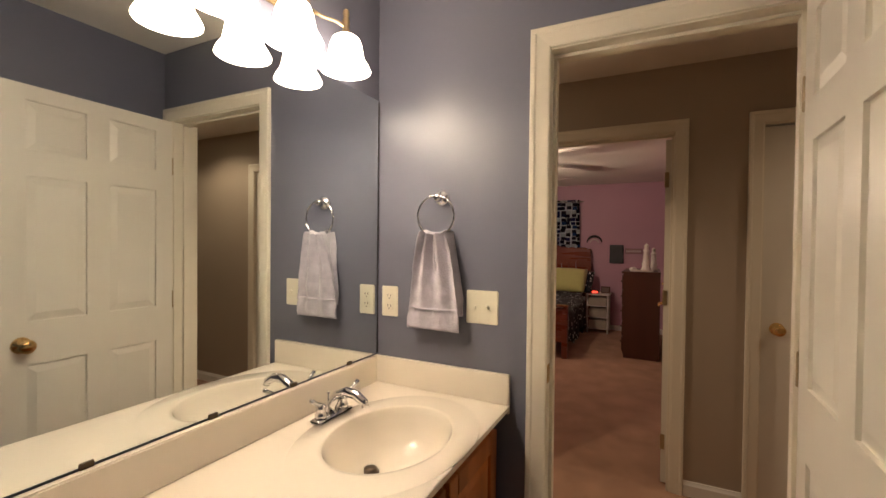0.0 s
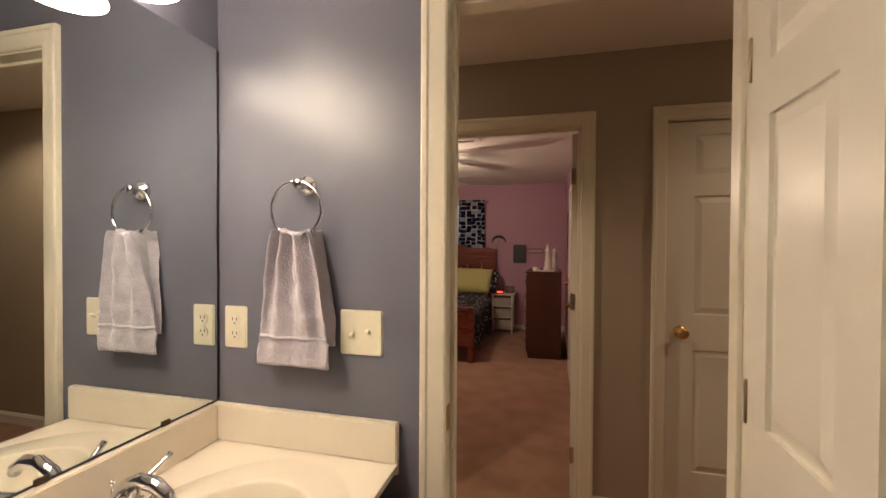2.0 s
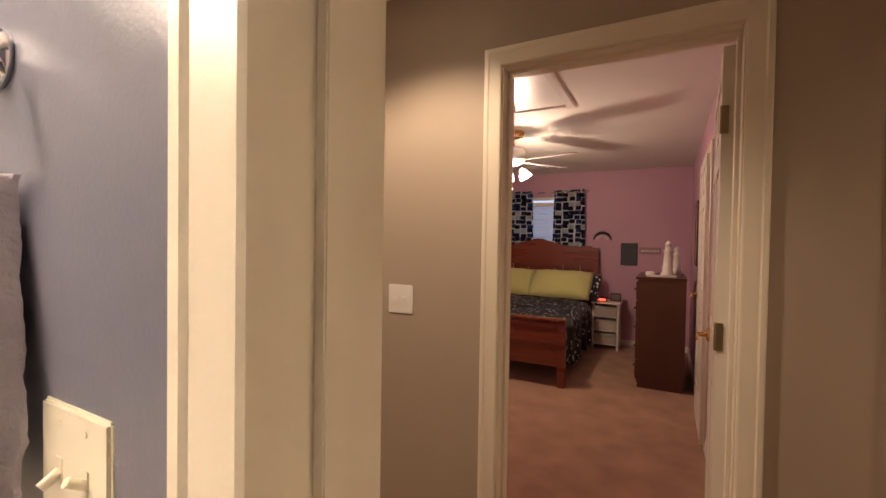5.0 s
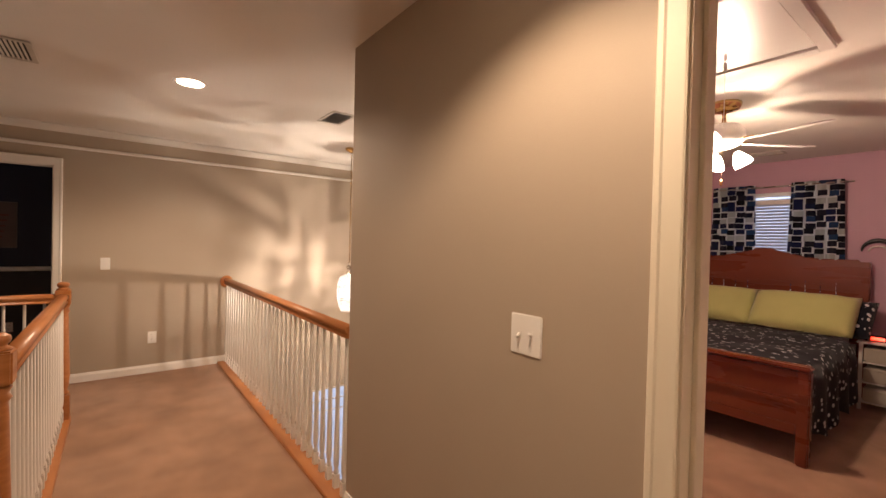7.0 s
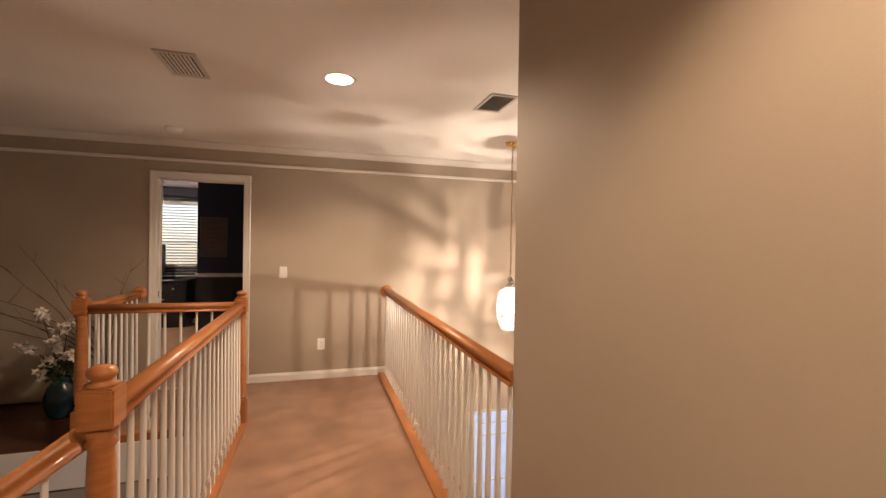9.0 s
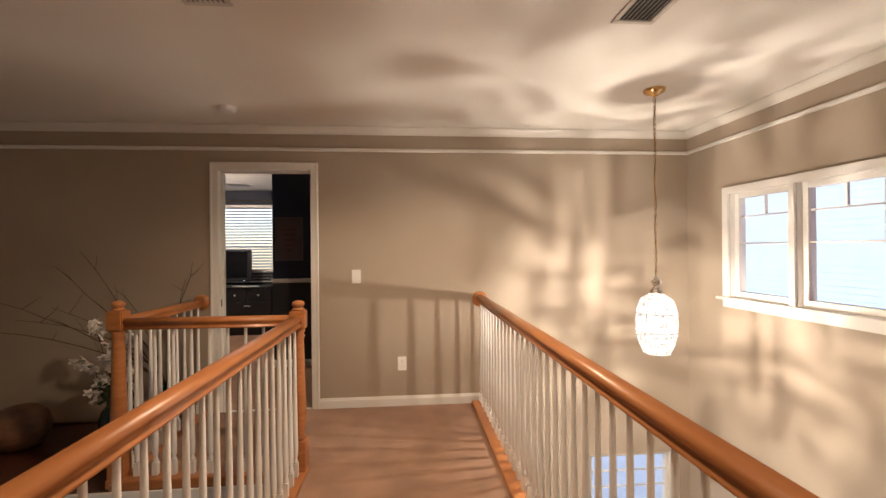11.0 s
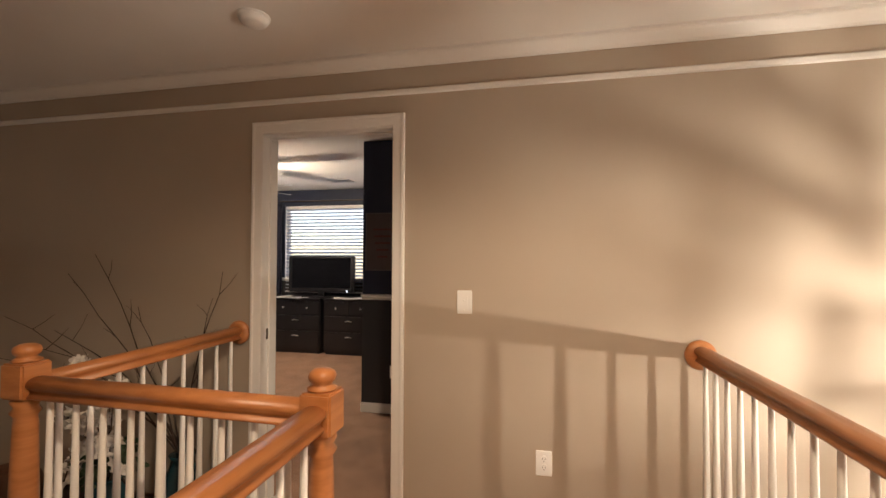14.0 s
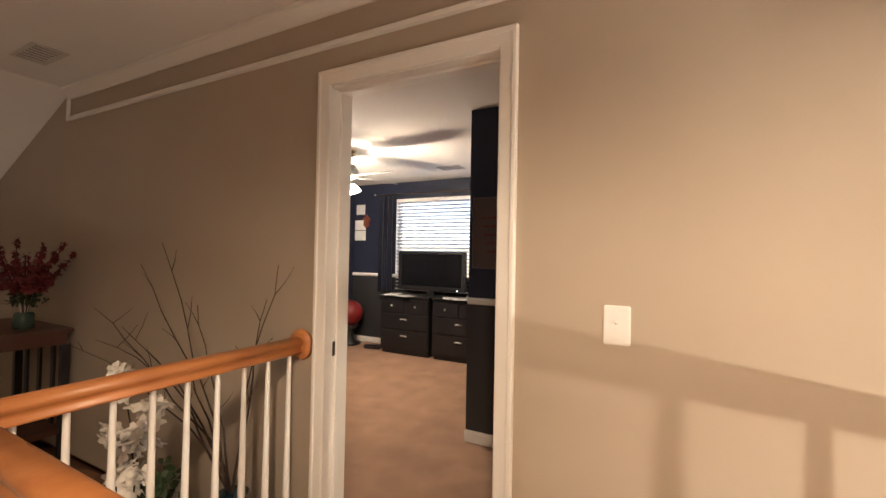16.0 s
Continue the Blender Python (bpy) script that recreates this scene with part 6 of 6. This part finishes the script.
# tall bare branches in a handled dark jar
vase = thing("branch_vase", (-5.14, 0.13, -0.02), "tall bare brown branches in a dark handled jar", "branch arrangement")
bm = bmesh.new()
lathe(bm, [(0.06, 0), (0.085, 0.03), (0.10, 0.12), (0.095, 0.22), (0.060, 0.30), (0.052, 0.34), (0.064, 0.36), (0.05, 0.36)], (0, 0, 0), 24)
part("jar", bm, teal_glaze, vase, smooth=True)
bm = bmesh.new()
tube(bm, [(0.03, 0.055, 0.33), (0.04, 0.105, 0.33), (0.045, 0.13, 0.29), (0.05, 0.11, 0.24), (0.05, 0.085, 0.22)], 0.010, 8)
part("handle", bm, teal_glaze, vase, smooth=True)
ends = [(-0.06, -0.66, 1.39), (-0.06, -0.85, 1.28), (-0.05, 0.18, 1.30), (-0.04, 0.13, 1.16), (-0.05, -1.30, 1.02), (0.02, -1.50, 0.82), (0.04, -1.05, 0.88), (-0.06, -0.36, 1.10), (0.04, -0.80, 0.97)]
for k, e in enumerate(ends):
    a, b = Vector((0, 0, 0.33)), Vector(e)
    c = Vector((rng.uniform(-0.03, 0.03), e[1] * 0.25, 0.75 + rng.uniform(-0.08, 0.05)))
    path = [a * (1 - u) ** 2 + c * 2 * u * (1 - u) + b * u * u + Vector((rng.uniform(-1, 1), rng.uniform(-1, 1), 0)) * 0.012 * (1 if 0 < u < 1 else 0) for u in [i / 9 for i in range(10)]]
    bm = bmesh.new()
    tube(bm, path, 0.004, 5, [0.0055 * (1 - 0.75 * i / 9) for i in range(10)])
    for t in range(3):
        s = path[4 + t * 2]
        d = Vector((rng.uniform(-0.05, 0.05), rng.uniform(-0.13, 0.13), rng.uniform(0.05, 0.15)))
        tube(bm, [s, s + d * 0.5 + Vector((0, 0.008, 0)), s + d], 0.0016, 4, [0.0022, 0.0016, 0.0009])
    part("branch", bm, stem_mat, vase)

bm = bmesh.new()
lathe(bm, [(0.05, 0), (0.12, 0.02), (0.165, 0.09), (0.175, 0.16), (0.15, 0.24), (0.10, 0.285), (0.085, 0.29)], (0, 0, 0), 26)
ob = solid("round_basket", bm, make("mottled_basket", (0.20, 0.09, 0.045), 0.7, (0.07, 0.05, 0.035), 9.0, 0.4, 1.0, 70), "round mottled brown basket on the dark ledge", "basket", smooth=True)
ob.location = (-4.92, -0.74, -0.02)

# ---- outside the foyer windows ----
siding = make("pale_siding", (0.50, 0.60, 0.76), 0.6, (0.46, 0.55, 0.70), 2.0)
house = thing("neighbour_house", (-9.5, 15.0, LOW - 0.3), "pale sided house across the street with a gabled roof", "house")
bm = bmesh.new()
box(bm, -14, 10, 0, 8, 0, 8.4)
part("wall", bm, siding, house)
for k in range(42):
    bm = bmesh.new()
    box(bm, -14, 10, -0.02, 0.0, k * 0.2, k * 0.2 + 0.185)
    part("board", bm, siding, house)
bm = bmesh.new()
vs = [bm.verts.new(v) for v in ((-14.4, -0.4, 8.35), (10.4, -0.4, 8.35), (-2, -0.4, 11.5))]
ws = [bm.verts.new(v.co + Vector((0, 8.8, 0))) for v in vs]
bm.faces.new(vs)
bm.faces.new(ws[::-1])
for i in range(3):
    bm.faces.new((vs[i], ws[i], ws[(i + 1) % 3], vs[(i + 1) % 3]))
part("roof", bm, make("roof_shingle", (0.36, 0.37, 0.40), 0.9, (0.30, 0.31, 0.34), 12.0), house)
tree = thing("bare_tree", (-2.0, 17.0, LOW - 0.3), "bare winter tree outside the foyer window", "tree")
rng = random.Random(3)
bm = bmesh.new()
tube(bm, [(0, 0, 0), (0.05, 0, 2), (0, 0.1, 4)], 0.12, 8, [0.16, 0.12, 0.09])
part("trunk", bm, stem_mat, tree)
bm = bmesh.new()
for k in range(46):
    z = 2.6 + 2.6 * rng.random()
    a = rng.uniform(0, 6.28)
    L = rng.uniform(0.8, 2.0)
    p = Vector((0, 0.05, min(z, 4.0)))
    d = Vector((math.cos(a) * 0.6, math.sin(a) * 0.6, 0.9)).normalized() * L
    e = p + d
    tube(bm, [p, p + d * 0.5 + Vector((0.05, 0.05, 0)), e], 0.02, 5, [0.035, 0.02, 0.008])
    for t in range(3):
        d2 = Vector((rng.uniform(-1, 1), rng.uniform(-1, 1), rng.uniform(0.3, 1))) * 0.45
        s = p + d * rng.uniform(0.5, 1)
        tube(bm, [s, s + d2], 0.008, 4, [0.010, 0.003])
part("crown", bm, stem_mat, tree)
